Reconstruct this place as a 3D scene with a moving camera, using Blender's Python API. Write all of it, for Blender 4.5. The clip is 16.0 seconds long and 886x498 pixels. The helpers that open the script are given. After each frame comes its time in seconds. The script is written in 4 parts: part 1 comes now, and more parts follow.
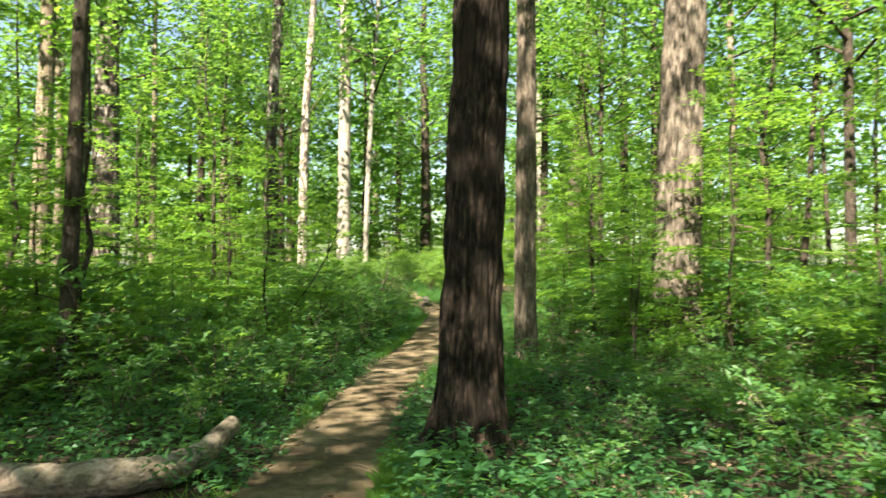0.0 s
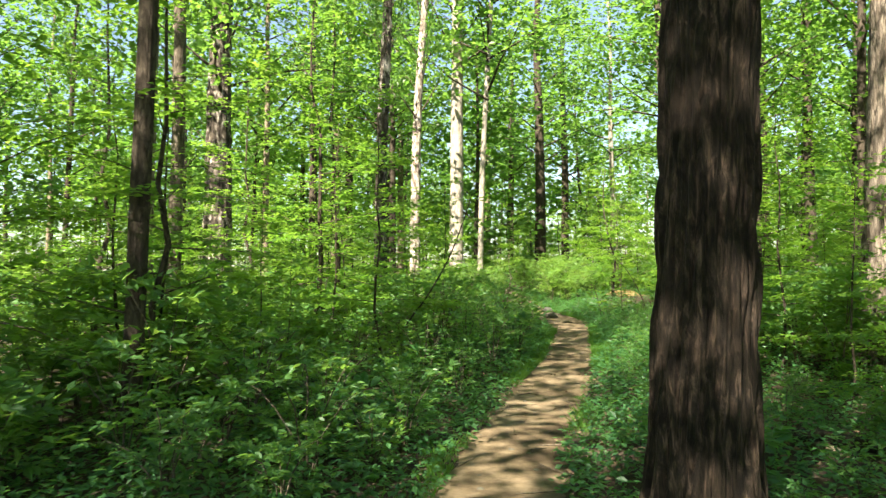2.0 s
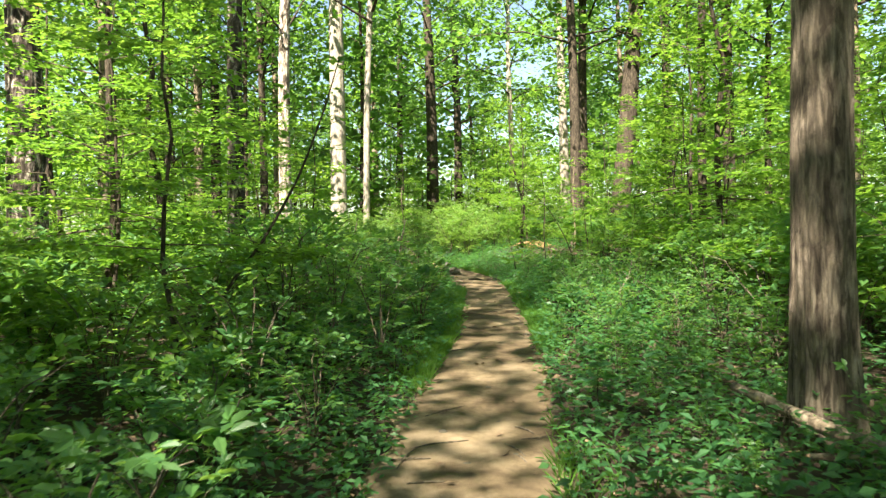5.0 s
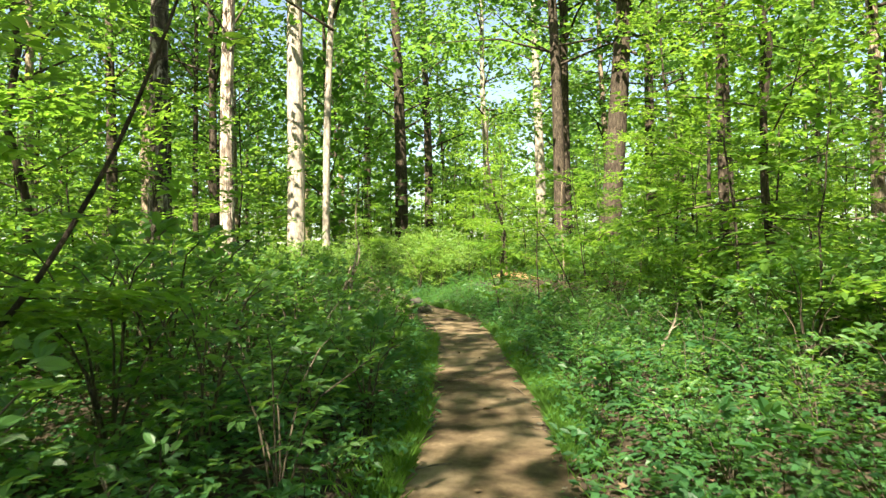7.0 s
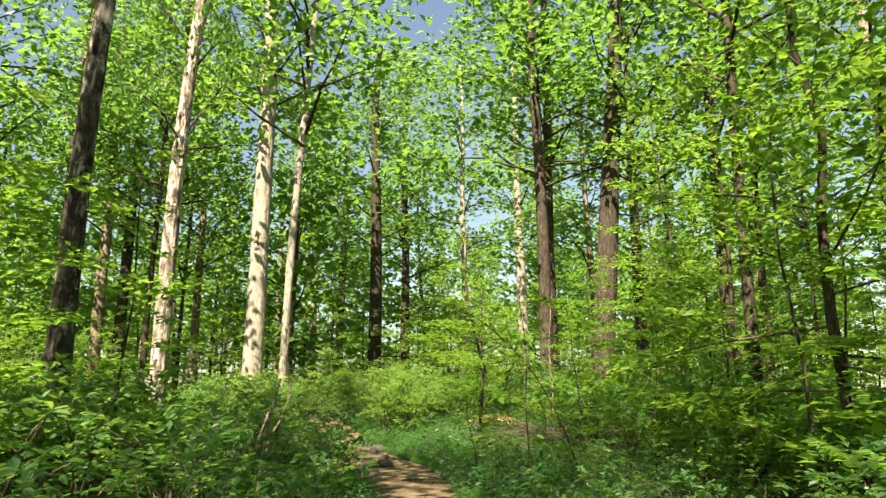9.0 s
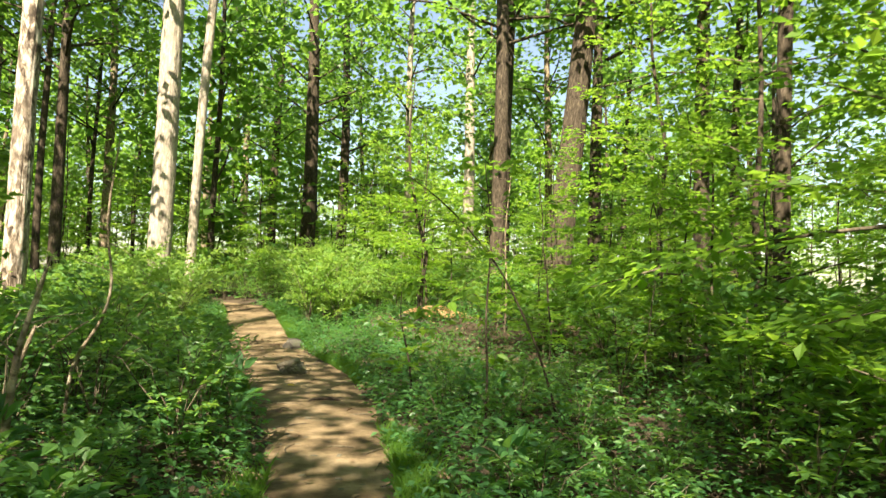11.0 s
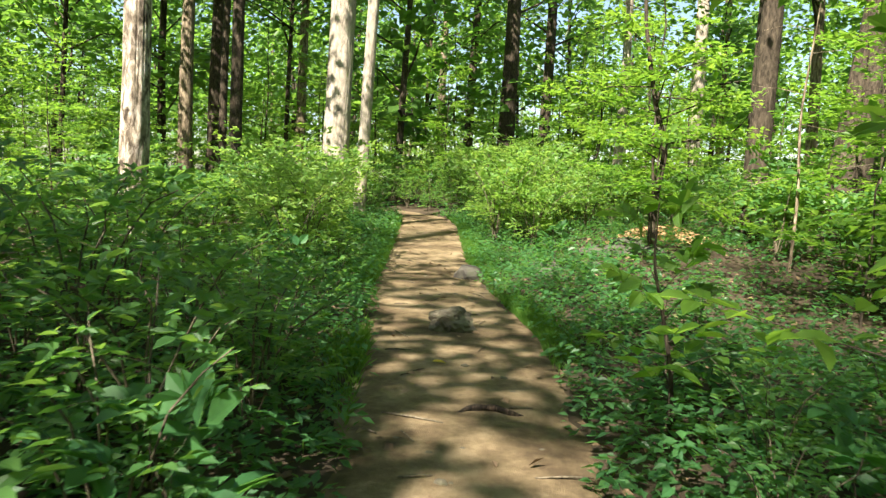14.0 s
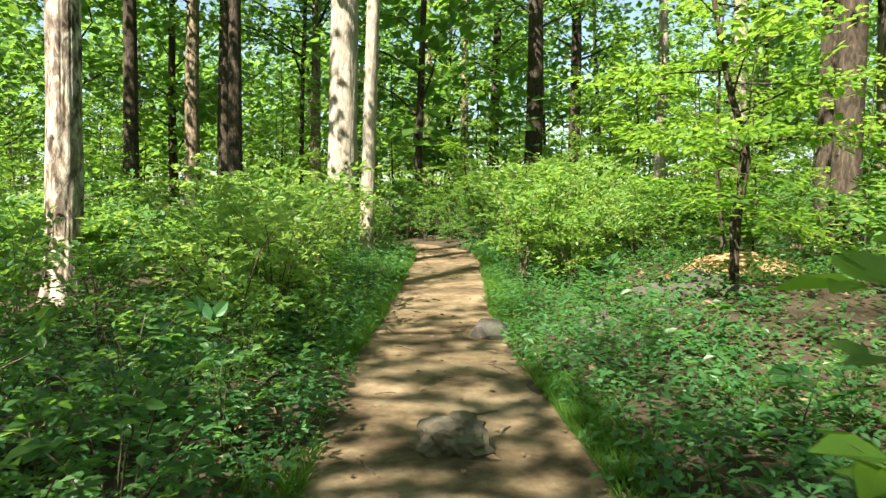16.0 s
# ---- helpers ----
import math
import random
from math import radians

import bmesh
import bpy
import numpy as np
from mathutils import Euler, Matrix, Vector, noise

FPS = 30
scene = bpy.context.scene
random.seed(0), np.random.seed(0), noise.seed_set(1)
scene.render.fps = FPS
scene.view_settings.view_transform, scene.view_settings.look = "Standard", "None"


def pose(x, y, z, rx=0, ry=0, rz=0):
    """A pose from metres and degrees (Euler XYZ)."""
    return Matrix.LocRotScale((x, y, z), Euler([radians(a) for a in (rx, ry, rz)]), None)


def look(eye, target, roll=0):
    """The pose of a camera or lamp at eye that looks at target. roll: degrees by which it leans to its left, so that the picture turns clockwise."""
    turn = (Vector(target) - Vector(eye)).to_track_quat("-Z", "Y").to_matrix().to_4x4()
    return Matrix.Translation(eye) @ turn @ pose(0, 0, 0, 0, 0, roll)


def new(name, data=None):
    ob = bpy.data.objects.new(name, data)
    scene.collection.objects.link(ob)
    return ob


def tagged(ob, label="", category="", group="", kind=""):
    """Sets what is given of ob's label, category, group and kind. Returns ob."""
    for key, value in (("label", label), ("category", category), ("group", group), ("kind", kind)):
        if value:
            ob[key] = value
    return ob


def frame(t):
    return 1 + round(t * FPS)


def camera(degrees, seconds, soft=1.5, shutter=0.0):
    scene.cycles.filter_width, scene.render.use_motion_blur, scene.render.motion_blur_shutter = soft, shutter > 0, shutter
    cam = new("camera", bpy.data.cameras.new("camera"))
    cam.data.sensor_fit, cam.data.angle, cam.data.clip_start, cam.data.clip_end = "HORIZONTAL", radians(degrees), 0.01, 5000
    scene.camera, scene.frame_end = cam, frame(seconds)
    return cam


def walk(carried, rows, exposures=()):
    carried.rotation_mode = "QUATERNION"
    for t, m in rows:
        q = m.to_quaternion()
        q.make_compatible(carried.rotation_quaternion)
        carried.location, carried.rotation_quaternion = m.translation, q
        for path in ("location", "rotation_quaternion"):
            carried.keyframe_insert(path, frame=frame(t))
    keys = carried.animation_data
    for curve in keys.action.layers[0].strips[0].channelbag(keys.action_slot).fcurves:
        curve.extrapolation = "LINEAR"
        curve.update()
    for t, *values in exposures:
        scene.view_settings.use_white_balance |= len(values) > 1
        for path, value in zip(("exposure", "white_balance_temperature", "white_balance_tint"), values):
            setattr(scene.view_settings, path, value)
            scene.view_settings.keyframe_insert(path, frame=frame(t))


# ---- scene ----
# The walk along the trail: y runs ahead, x to the right, the ground is near z = 0.
cam = camera(63.9, 16.0, soft=1.4, shutter=0.25)
walk(cam, [
    (0.0, pose(0.000, 0.000, 1.450, 91.63, 0.09, 0.00)),
    (0.5, pose(0.038, 0.617, 1.365, 90.23, -0.77, 8.88)),
    (1.0, pose(-0.128, 1.245, 1.358, 90.11, -1.41, 14.07)),
    (1.5, pose(-0.320, 1.807, 1.412, 91.31, -1.07, 12.67)),
    (2.0, pose(-0.589, 2.395, 1.430, 92.33, 0.14, 8.71)),
    (2.5, pose(-0.794, 3.050, 1.385, 92.24, 1.14, 5.13)),
    (3.0, pose(-0.871, 3.845, 1.331, 91.84, 1.92, 2.56)),
    (3.5, pose(-0.948, 4.757, 1.241, 91.24, 2.06, 1.06)),
    (4.0, pose(-0.961, 5.603, 1.202, 90.63, 1.69, 0.05)),
    (4.5, pose(-0.973, 6.423, 1.187, 89.83, 1.19, 0.03)),
    (5.0, pose(-0.948, 7.270, 1.108, 89.03, 1.29, -0.16)),
    (7.5, pose(-0.859, 11.316, 1.121, 93.73, 1.27, -2.77)),
    (8.0, pose(-0.820, 11.981, 1.166, 98.13, 1.26, -2.67)),
    (8.5, pose(-0.667, 12.595, 1.196, 102.43, 0.88, -3.08)),
    (11.0, pose(-0.112, 16.573, 1.461, 92.76, -1.81, -9.11)),
    (11.5, pose(-0.026, 17.313, 1.407, 88.81, -1.82, -2.88)),
    (12.0, pose(0.076, 18.016, 1.374, 88.13, -2.47, 0.78)),
    (12.5, pose(0.083, 18.752, 1.376, 87.21, -3.19, 3.12)),
    (13.0, pose(0.078, 19.499, 1.363, 86.30, -3.35, 4.92)),
    (13.5, pose(0.042, 20.313, 1.370, 85.43, -3.36, 6.13)),
    (14.0, pose(0.049, 21.080, 1.368, 84.98, -3.24, 7.04)),
    (14.5, pose(0.088, 21.721, 1.400, 84.69, -3.12, 6.85)),
    (15.0, pose(0.066, 22.323, 1.411, 85.50, -2.40, 6.61)),
    (15.5, pose(0.050, 23.019, 1.400, 87.13, -1.30, 7.81)),
    (16.0, pose(-0.020, 23.680, 1.399, 87.13, -0.63, 9.47)),
], exposures=[(0, 2.4, 7100, 10), (5, 2.4, 7100, 10), (7.5, 2.32, 7600, 10), (8.5, 1.92, 7800, 10), (11, 2.22, 7900, 10), (13.5, 2.1, 7000, 10), (16, 2.12, 7000, 10)])

# ---- sky and sun ----
SUN_ELEVATION, SUN_AZIMUTH = 49.0, 204.0  # degrees; azimuth clockwise from +y

world = bpy.data.worlds.new("summer_sky")
scene.world = world
world.use_nodes = True
wn = world.node_tree
sky = wn.nodes.new("ShaderNodeTexSky")
sky.sky_type, sky.sun_disc = "NISHITA", False
sky.sun_elevation, sky.sun_rotation = radians(SUN_ELEVATION), radians(SUN_AZIMUTH)
wn.links.new(sky.outputs[0], wn.nodes["Background"].inputs[0])
wn.nodes["Background"].inputs[1].default_value = 0.062

sun_data = bpy.data.lights.new("sun", "SUN")
sun_data.energy, sun_data.angle, sun_data.color = 5.0, radians(0.53), (1.0, 0.95, 0.86)
sun_dir = Vector((math.sin(radians(SUN_AZIMUTH)) * math.cos(radians(SUN_ELEVATION)),
                  math.cos(radians(SUN_AZIMUTH)) * math.cos(radians(SUN_ELEVATION)), math.sin(radians(SUN_ELEVATION))))
sun = new("sun", sun_data)
sun.matrix_world = look(sun_dir * 60, (0, 0, 0))


# ---- materials ----
def node(nt, kind, **values):
    n = nt.nodes.new(kind)
    for key, value in values.items():
        n.inputs[key.replace("_", " ")].default_value = value
    return n


def ramp(nt, fac, stops):
    r = nt.nodes.new("ShaderNodeValToRGB")
    while len(r.color_ramp.elements) < len(stops):
        r.color_ramp.elements.new(0.5)
    for e, (p, c) in zip(r.color_ramp.elements, stops):
        e.position, e.color = p, (*c, 1)
    nt.links.new(fac, r.inputs[0])
    return r.outputs[0]


def mixed(nt, fac, a, b, mode="MIX"):
    m = nt.nodes.new("ShaderNodeMix")
    m.data_type, m.blend_type = "RGBA", mode
    for socket, value in ((m.inputs[0], fac), (m.inputs[6], a), (m.inputs[7], b)):
        if isinstance(value, (int, float)):
            socket.default_value = value
        elif isinstance(value, tuple):
            socket.default_value = (*value, 1)
        else:
            nt.links.new(value, socket)
    return m.outputs[2]


def coords(nt, scale=(1, 1, 1)):
    c = nt.nodes.new("ShaderNodeTexCoord")
    m = nt.nodes.new("ShaderNodeMapping")
    m.inputs["Scale"].default_value = scale
    nt.links.new(c.outputs["Object"], m.inputs[0])
    return m.outputs[0]


def noise_at(nt, vec, scale, detail=5, rough=0.6, swirl=0.0):
    n = node(nt, "ShaderNodeTexNoise", Scale=scale, Detail=detail, Roughness=rough, Distortion=swirl)
    nt.links.new(vec, n.inputs["Vector"])
    return n.outputs[0]


def fresh(name):
    m = bpy.data.materials.new(name)
    m.use_nodes = True
    return m, m.node_tree, m.node_tree.nodes["Principled BSDF"]


def bumped(nt, bsdf, height, strength, distance):
    b = node(nt, "ShaderNodeBump", Strength=strength, Distance=distance)
    nt.links.new(height, b.inputs["Height"])
    nt.links.new(b.outputs[0], bsdf.inputs["Normal"])


def leaf_material(name, dark, light, through_dark, through_light, gloss=0.42, share=0.45):
    """Thin leaves: a waxy face, and light that comes through the blade."""
    m, nt, bsdf = fresh(name)
    info = nt.nodes.new("ShaderNodeObjectInfo")
    geo = nt.nodes.new("ShaderNodeNewGeometry")
    fac = nt.nodes.new("ShaderNodeMath")
    fac.operation = "MULTIPLY_ADD"
    fac.inputs[1].default_value, fac.inputs[2].default_value = 0.62, 0.0
    nt.links.new(geo.outputs["Random Per Island"], fac.inputs[0])
    more = nt.nodes.new("ShaderNodeMath")
    more.operation = "MULTIPLY_ADD"
    more.inputs[1].default_value = 0.38
    nt.links.new(info.outputs["Random"], more.inputs[0])
    nt.links.new(fac.outputs[0], more.inputs[2])
    grain = noise_at(nt, coords(nt), 55, 3)
    face = mixed(nt, more.outputs[0], dark, light)
    face = mixed(nt, 0.35, face, ramp(nt, grain, [(0.3, (0.55, 0.55, 0.5)), (0.7, (1, 1, 1))]), "MULTIPLY")
    back = mixed(nt, more.outputs[0], through_dark, through_light)
    nt.links.new(face, bsdf.inputs["Base Color"])
    bsdf.inputs["Roughness"].default_value = gloss
    bsdf.inputs["Specular IOR Level"].default_value = 0.35
    tr = nt.nodes.new("ShaderNodeBsdfTranslucent")
    nt.links.new(back, tr.inputs[0])
    mix = nt.nodes.new("ShaderNodeMixShader")
    mix.inputs[0].default_value = share
    nt.links.new(bsdf.outputs[0], mix.inputs[1])
    nt.links.new(tr.outputs[0], mix.inputs[2])
    nt.links.new(mix.outputs[0], nt.nodes["Material Output"].inputs[0])
    return m


def bark_material(name, dark, mid, light, stretch=0.16, scale=26, patch=None, bump=0.9, low=0.32, high=0.68, flaky=0.75):
    """Furrowed bark: streaks along the trunk, worn plates and lichen."""
    m, nt, bsdf = fresh(name)
    streak = noise_at(nt, coords(nt, (1, 1, stretch)), scale, 8, 0.68, 0.7)
    broad = noise_at(nt, coords(nt, (1, 1, 0.5)), 2.6, 4)
    plates = noise_at(nt, coords(nt, (1, 1, stretch * 2.2)), scale * 0.45, 3, 0.5, 1.2)
    fine = noise_at(nt, coords(nt), 90, 4)
    col = ramp(nt, streak, [(low, dark), ((low + high) / 2, mid), (high, light)])
    col = mixed(nt, ramp(nt, broad, [(0.42, (0, 0, 0)), (0.66, (0.65, 0.65, 0.65))]), col, patch or mid)
    col = mixed(nt, flaky, col, ramp(nt, plates, [(0.4, (0.42, 0.4, 0.38)), (0.47, (0.9, 0.9, 0.9)), (0.62, (1.25, 1.22, 1.18))]), "MULTIPLY")
    col = mixed(nt, 0.5, col, ramp(nt, fine, [(0.3, (0.6, 0.6, 0.6)), (0.7, (1, 1, 1))]), "MULTIPLY")
    nt.links.new(col, bsdf.inputs["Base Color"])
    bsdf.inputs["Roughness"].default_value = 0.92
    bsdf.inputs["Specular IOR Level"].default_value = 0.2
    both = nt.nodes.new("ShaderNodeMath")
    both.operation = "MULTIPLY_ADD"
    both.inputs[1].default_value = 0.25
    nt.links.new(fine, both.inputs[0])
    nt.links.new(mixed(nt, 0.45, streak, plates), both.inputs[2])
    bumped(nt, bsdf, both.outputs[0], bump, 0.03)
    return m


def earth_material(name, stops, speck, broad_scale=0.7, rough=0.95):
    m, nt, bsdf = fresh(name)
    broad = noise_at(nt, coords(nt), broad_scale, 5)
    mid = noise_at(nt, coords(nt), 6, 8, 0.72)
    fine = noise_at(nt, coords(nt), 120, 4, 0.7)
    col = ramp(nt, mixed(nt, 0.45, broad, mid), stops)
    col = mixed(nt, 0.55, col, ramp(nt, fine, [(0.3, (0.5, 0.47, 0.43)), (0.7, (1, 1, 1))]), "MULTIPLY")
    v = node(nt, "ShaderNodeTexVoronoi", Scale=34.0)
    nt.links.new(coords(nt), v.inputs["Vector"])
    col = mixed(nt, ramp(nt, v.outputs["Distance"], [(0.06, (0.6, 0.6, 0.6)), (0.16, (0, 0, 0))]), col, speck)
    nt.links.new(col, bsdf.inputs["Base Color"])
    bsdf.inputs["Roughness"].default_value = rough
    bsdf.inputs["Specular IOR Level"].default_value = 0.2
    bumped(nt, bsdf, mixed(nt, 0.4, mid, fine), 0.8, 0.03)
    return m


def stone_material(name, a, b, moss):
    m, nt, bsdf = fresh(name)
    n = noise_at(nt, coords(nt), 7, 8, 0.7)
    f = noise_at(nt, coords(nt), 60, 4)
    col = ramp(nt, n, [(0.35, a), (0.65, b)])
    col = mixed(nt, ramp(nt, noise_at(nt, coords(nt), 4, 5), [(0.5, (0, 0, 0)), (0.7, (0.7, 0.7, 0.7))]), col, moss)
    nt.links.new(col, bsdf.inputs["Base Color"])
    bsdf.inputs["Roughness"].default_value = 0.85
    bumped(nt, bsdf, mixed(nt, 0.4, n, f), 0.7, 0.02)
    return m


LEAF_SHRUB = leaf_material("shrub_leaf", (0.030, 0.10, 0.034), (0.10, 0.22, 0.062), (0.13, 0.36, 0.05), (0.40, 0.60, 0.09), share=0.45)
# Paler, yellower shrub leaf: the sunlit tone of the bushes is in its colour.
LEAF_SUNLIT = leaf_material("sunlit_leaf", (0.08, 0.19, 0.04), (0.17, 0.30, 0.075), (0.26, 0.46, 0.07), (0.48, 0.64, 0.13), share=0.5)
LEAF_HERB = leaf_material("herb_leaf", (0.020, 0.085, 0.034), (0.066, 0.18, 0.058), (0.08, 0.28, 0.05), (0.24, 0.47, 0.08))
LEAF_SAPLING = leaf_material("sapling_leaf", (0.048, 0.12, 0.018), (0.11, 0.215, 0.03), (0.18, 0.41, 0.04), (0.40, 0.61, 0.07), share=0.5)
LEAF_CANOPY = leaf_material("canopy_leaf", (0.035, 0.09, 0.018), (0.085, 0.18, 0.035), (0.14, 0.34, 0.045), (0.31, 0.53, 0.075), share=0.5)
LEAF_GRASS = leaf_material("grass_blade", (0.05, 0.13, 0.02), (0.10, 0.22, 0.04), (0.16, 0.34, 0.04), (0.30, 0.48, 0.06))
LEAF_DEAD = leaf_material("fallen_leaf", (0.10, 0.066, 0.04), (0.27, 0.185, 0.11), (0.14, 0.085, 0.035), (0.26, 0.16, 0.08), gloss=0.75, share=0.15)
LEAF_YELLOW = leaf_material("yellow_leaf", (0.62, 0.42, 0.03), (0.7, 0.5, 0.05), (0.6, 0.4, 0.03), (0.7, 0.5, 0.05), share=0.2)
BARK_BROWN = bark_material("reddish_brown_bark", (0.009, 0.007, 0.005), (0.03, 0.0225, 0.0165), (0.125, 0.086, 0.062), 0.2, 26, (0.026, 0.018, 0.012), 1.0, 0.38, 0.66)
BARK_GREY = bark_material("grey_furrowed_bark", (0.065, 0.05, 0.034), (0.21, 0.165, 0.115), (0.37, 0.305, 0.225), 0.15, 22, low=0.4, high=0.6)
BARK_OAK = bark_material("ridged_oak_bark", (0.042, 0.034, 0.026), (0.15, 0.122, 0.094), (0.27, 0.228, 0.182), 0.13, 20, low=0.42, high=0.58)
# Darker brown-grey bark: the shade on the slim straight trunk is put into it.
BARK_ASH = bark_material("brown_grey_ridged_bark", (0.04, 0.031, 0.022), (0.13, 0.105, 0.078), (0.27, 0.222, 0.17), 0.14, 28, low=0.38, high=0.62)
BARK_DARK = bark_material("dark_bark", (0.02, 0.016, 0.012), (0.06, 0.047, 0.034), (0.14, 0.113, 0.084), 0.2, 24)
BARK_PALE = bark_material("pale_grey_bark", (0.15, 0.123, 0.096), (0.37, 0.32, 0.265), (0.52, 0.465, 0.40), 0.22, 16, (0.33, 0.285, 0.235), 0.8, flaky=0.35)
BARK_SHAGGY = bark_material("shaggy_blotched_bark", (0.05, 0.038, 0.028), (0.26, 0.21, 0.165), (0.58, 0.52, 0.45), 0.34, 9, (0.34, 0.28, 0.22), low=0.42, high=0.57)
BARK_BLOTCHED = bark_material("dark_blotched_bark", (0.02, 0.016, 0.012), (0.09, 0.072, 0.055), (0.46, 0.41, 0.35), 0.34, 6, (0.10, 0.08, 0.06), low=0.43, high=0.62)
BARK_TWIG = bark_material("twig_bark", (0.05, 0.04, 0.03), (0.12, 0.10, 0.07), (0.20, 0.17, 0.13), 0.3, 40, bump=0.3)
WOOD_BLEACHED = bark_material("bleached_wood", (0.10, 0.075, 0.052), (0.31, 0.255, 0.195), (0.44, 0.38, 0.31), 1.0, 15, (0.21, 0.15, 0.1), 1.0)
DIRT = earth_material("trail_dirt", [(0.41, (0.078, 0.054, 0.031)), (0.5, (0.155, 0.114, 0.066)), (0.6, (0.26, 0.198, 0.125))], (0.10, 0.072, 0.05), 1.1)
SOIL = earth_material("forest_soil", [(0.3, (0.032, 0.024, 0.016)), (0.5, (0.058, 0.043, 0.029)), (0.7, (0.10, 0.074, 0.05))], (0.13, 0.088, 0.056))
CLAY = earth_material("orange_clay", [(0.3, (0.42, 0.22, 0.12)), (0.5, (0.55, 0.31, 0.18)), (0.7, (0.64, 0.40, 0.26))], (0.40, 0.24, 0.14))
STONE = stone_material("mossy_stone", (0.045, 0.038, 0.026), (0.125, 0.107, 0.074), (0.055, 0.066, 0.026))
STONE_DARK = stone_material("dark_stone", (0.03, 0.027, 0.022), (0.085, 0.075, 0.062), (0.045, 0.055, 0.025))


# ---- mesh helpers ----
def mesh_of(name, verts, faces, material, smooth=False):
    """A mesh from an array of corners and an array of faces that all have the same number of corners."""
    verts, faces = np.asarray(verts, dtype=np.float32), np.asarray(faces, dtype=np.int32)
    me = bpy.data.meshes.new(name)
    n, k = faces.shape
    me.vertices.add(len(verts))
    me.vertices.foreach_set("co", verts.ravel())
    me.loops.add(n * k)
    me.loops.foreach_set("vertex_index", faces.ravel())
    me.polygons.add(n)
    me.polygons.foreach_set("loop_start", np.arange(0, n * k, k, dtype=np.int32))
    me.polygons.foreach_set("use_smooth", np.full(n, smooth))
    me.materials.append(material)
    me.update(calc_edges=True)
    return me


def unit(a):
    return a / np.maximum(np.linalg.norm(a, axis=-1, keepdims=True), 1e-9)


def leaves_mesh(name, base, along, up, length, width, material, fine=False):
    """Leaves as folded blades: two faces each, pointed at both ends."""
    along = unit(along)
    side = unit(np.cross(up, along))
    nor = np.cross(along, side)
    L, W = length[:, None], width[:, None]
    if fine:
        v = np.stack([base, base + along * L * 0.33 + side * W * 0.46 + nor * W * 0.13,
                      base + along * L * 0.68 + side * W * 0.38 + nor * W * 0.06, base + along * L - nor * L * 0.14,
                      base + along * L * 0.68 - side * W * 0.38 + nor * W * 0.06,
                      base + along * L * 0.33 - side * W * 0.46 + nor * W * 0.13], 1)
        f = np.array([[0, 3, 2, 1], [0, 5, 4, 3]])
    else:
        v = np.stack([base, base + along * L * 0.48 + side * W * 0.5 + nor * W * 0.1, base + along * L - nor * L * 0.1,
                      base + along * L * 0.48 - side * W * 0.5 + nor * W * 0.1], 1)
        f = np.array([[0, 2, 1], [0, 3, 2]])
    n, k = v.shape[:2]
    faces = (np.arange(n)[:, None, None] * k + f[None]).reshape(-1, f.shape[1])
    return mesh_of(name, v.reshape(-1, 3), faces, material)


def tube(points, radii, sides, verts, faces):
    """Adds a tapered tube along points to the lists verts and faces (quads)."""
    p = np.asarray(points, dtype=float)
    t = unit(np.gradient(p, axis=0))
    ref = np.array([0.0, 0.0, 1.0]) if abs(t[0][2]) < 0.8 else np.array([1.0, 0.0, 0.0])
    a = unit(np.cross(t, ref))
    b = np.cross(t, a)
    ang = np.arange(sides) * 2 * math.pi / sides
    ring = p[:, None] + np.asarray(radii)[:, None, None] * (np.cos(ang)[None, :, None] * a[:, None] + np.sin(ang)[None, :, None] * b[:, None])
    start = sum(len(v) for v in verts)
    verts.append(ring.reshape(-1, 3))
    m = len(p)
    i = np.arange(m - 1)[:, None] * sides + np.arange(sides)[None]
    j = np.arange(m - 1)[:, None] * sides + (np.arange(sides)[None] + 1) % sides
    faces.append(start + np.stack([i, j, j + sides, i + sides], -1).reshape(-1, 4))


def wood_mesh(name, tubes, material, sides=5):
    verts, faces = [], []
    for points, radii in tubes:
        tube(points, radii, sides, verts, faces)
    return mesh_of(name, np.concatenate(verts), np.concatenate(faces), material, True)


def part(name, me, parent, label=""):
    ob = new(name, me)
    ob.parent = parent
    if name in ("branchwork", "limb_structure", "stem_clump"):
        tagged(ob, kind="stuff")
    if label:
        tagged(ob, label)
    return ob


# ---- the lie of the land ----
TRAIL_Y = (-14, -6, 0, 4.7, 9.4, 12.8, 16.5, 20, 22, 23.5, 24.8, 26, 27.5, 30.5, 33, 38.5, 41, 43, 45, 50, 70)
TRAIL_X = (0.6, 0.2, -0.6, -1.0, -1.02, -0.68, -0.26, -0.14, -0.02, -0.08, -0.22, -0.37, -0.56, -1.22, -1.62, -2.4, -2.9, -4.3, -6.4, -13, -40)
TRAIL_W = (0.95, 0.95, 1.05, 1.15, 1.08, 1.18, 1.06, 1.04, 1.06, 1.2, 1.38, 1.55, 1.72, 1.62, 1.55, 1.6, 1.45, 1.2, 1.0, 0.9, 0.9)
LAND_Y = (-60, 0, 3, 5, 8, 12, 15, 18, 25, 33, 40, 60, 400)
LAND_Z = (0.0, 0.0, -0.1, -0.2, -0.3, -0.3, -0.18, -0.05, -0.03, 0.05, 0.45, 1.0, 3.0)


def trail_x(y):
    return np.interp(y, TRAIL_Y, TRAIL_X)


def ease(k):
    k = np.clip(k, 0, 1)
    return k * k * (3 - 2 * k)


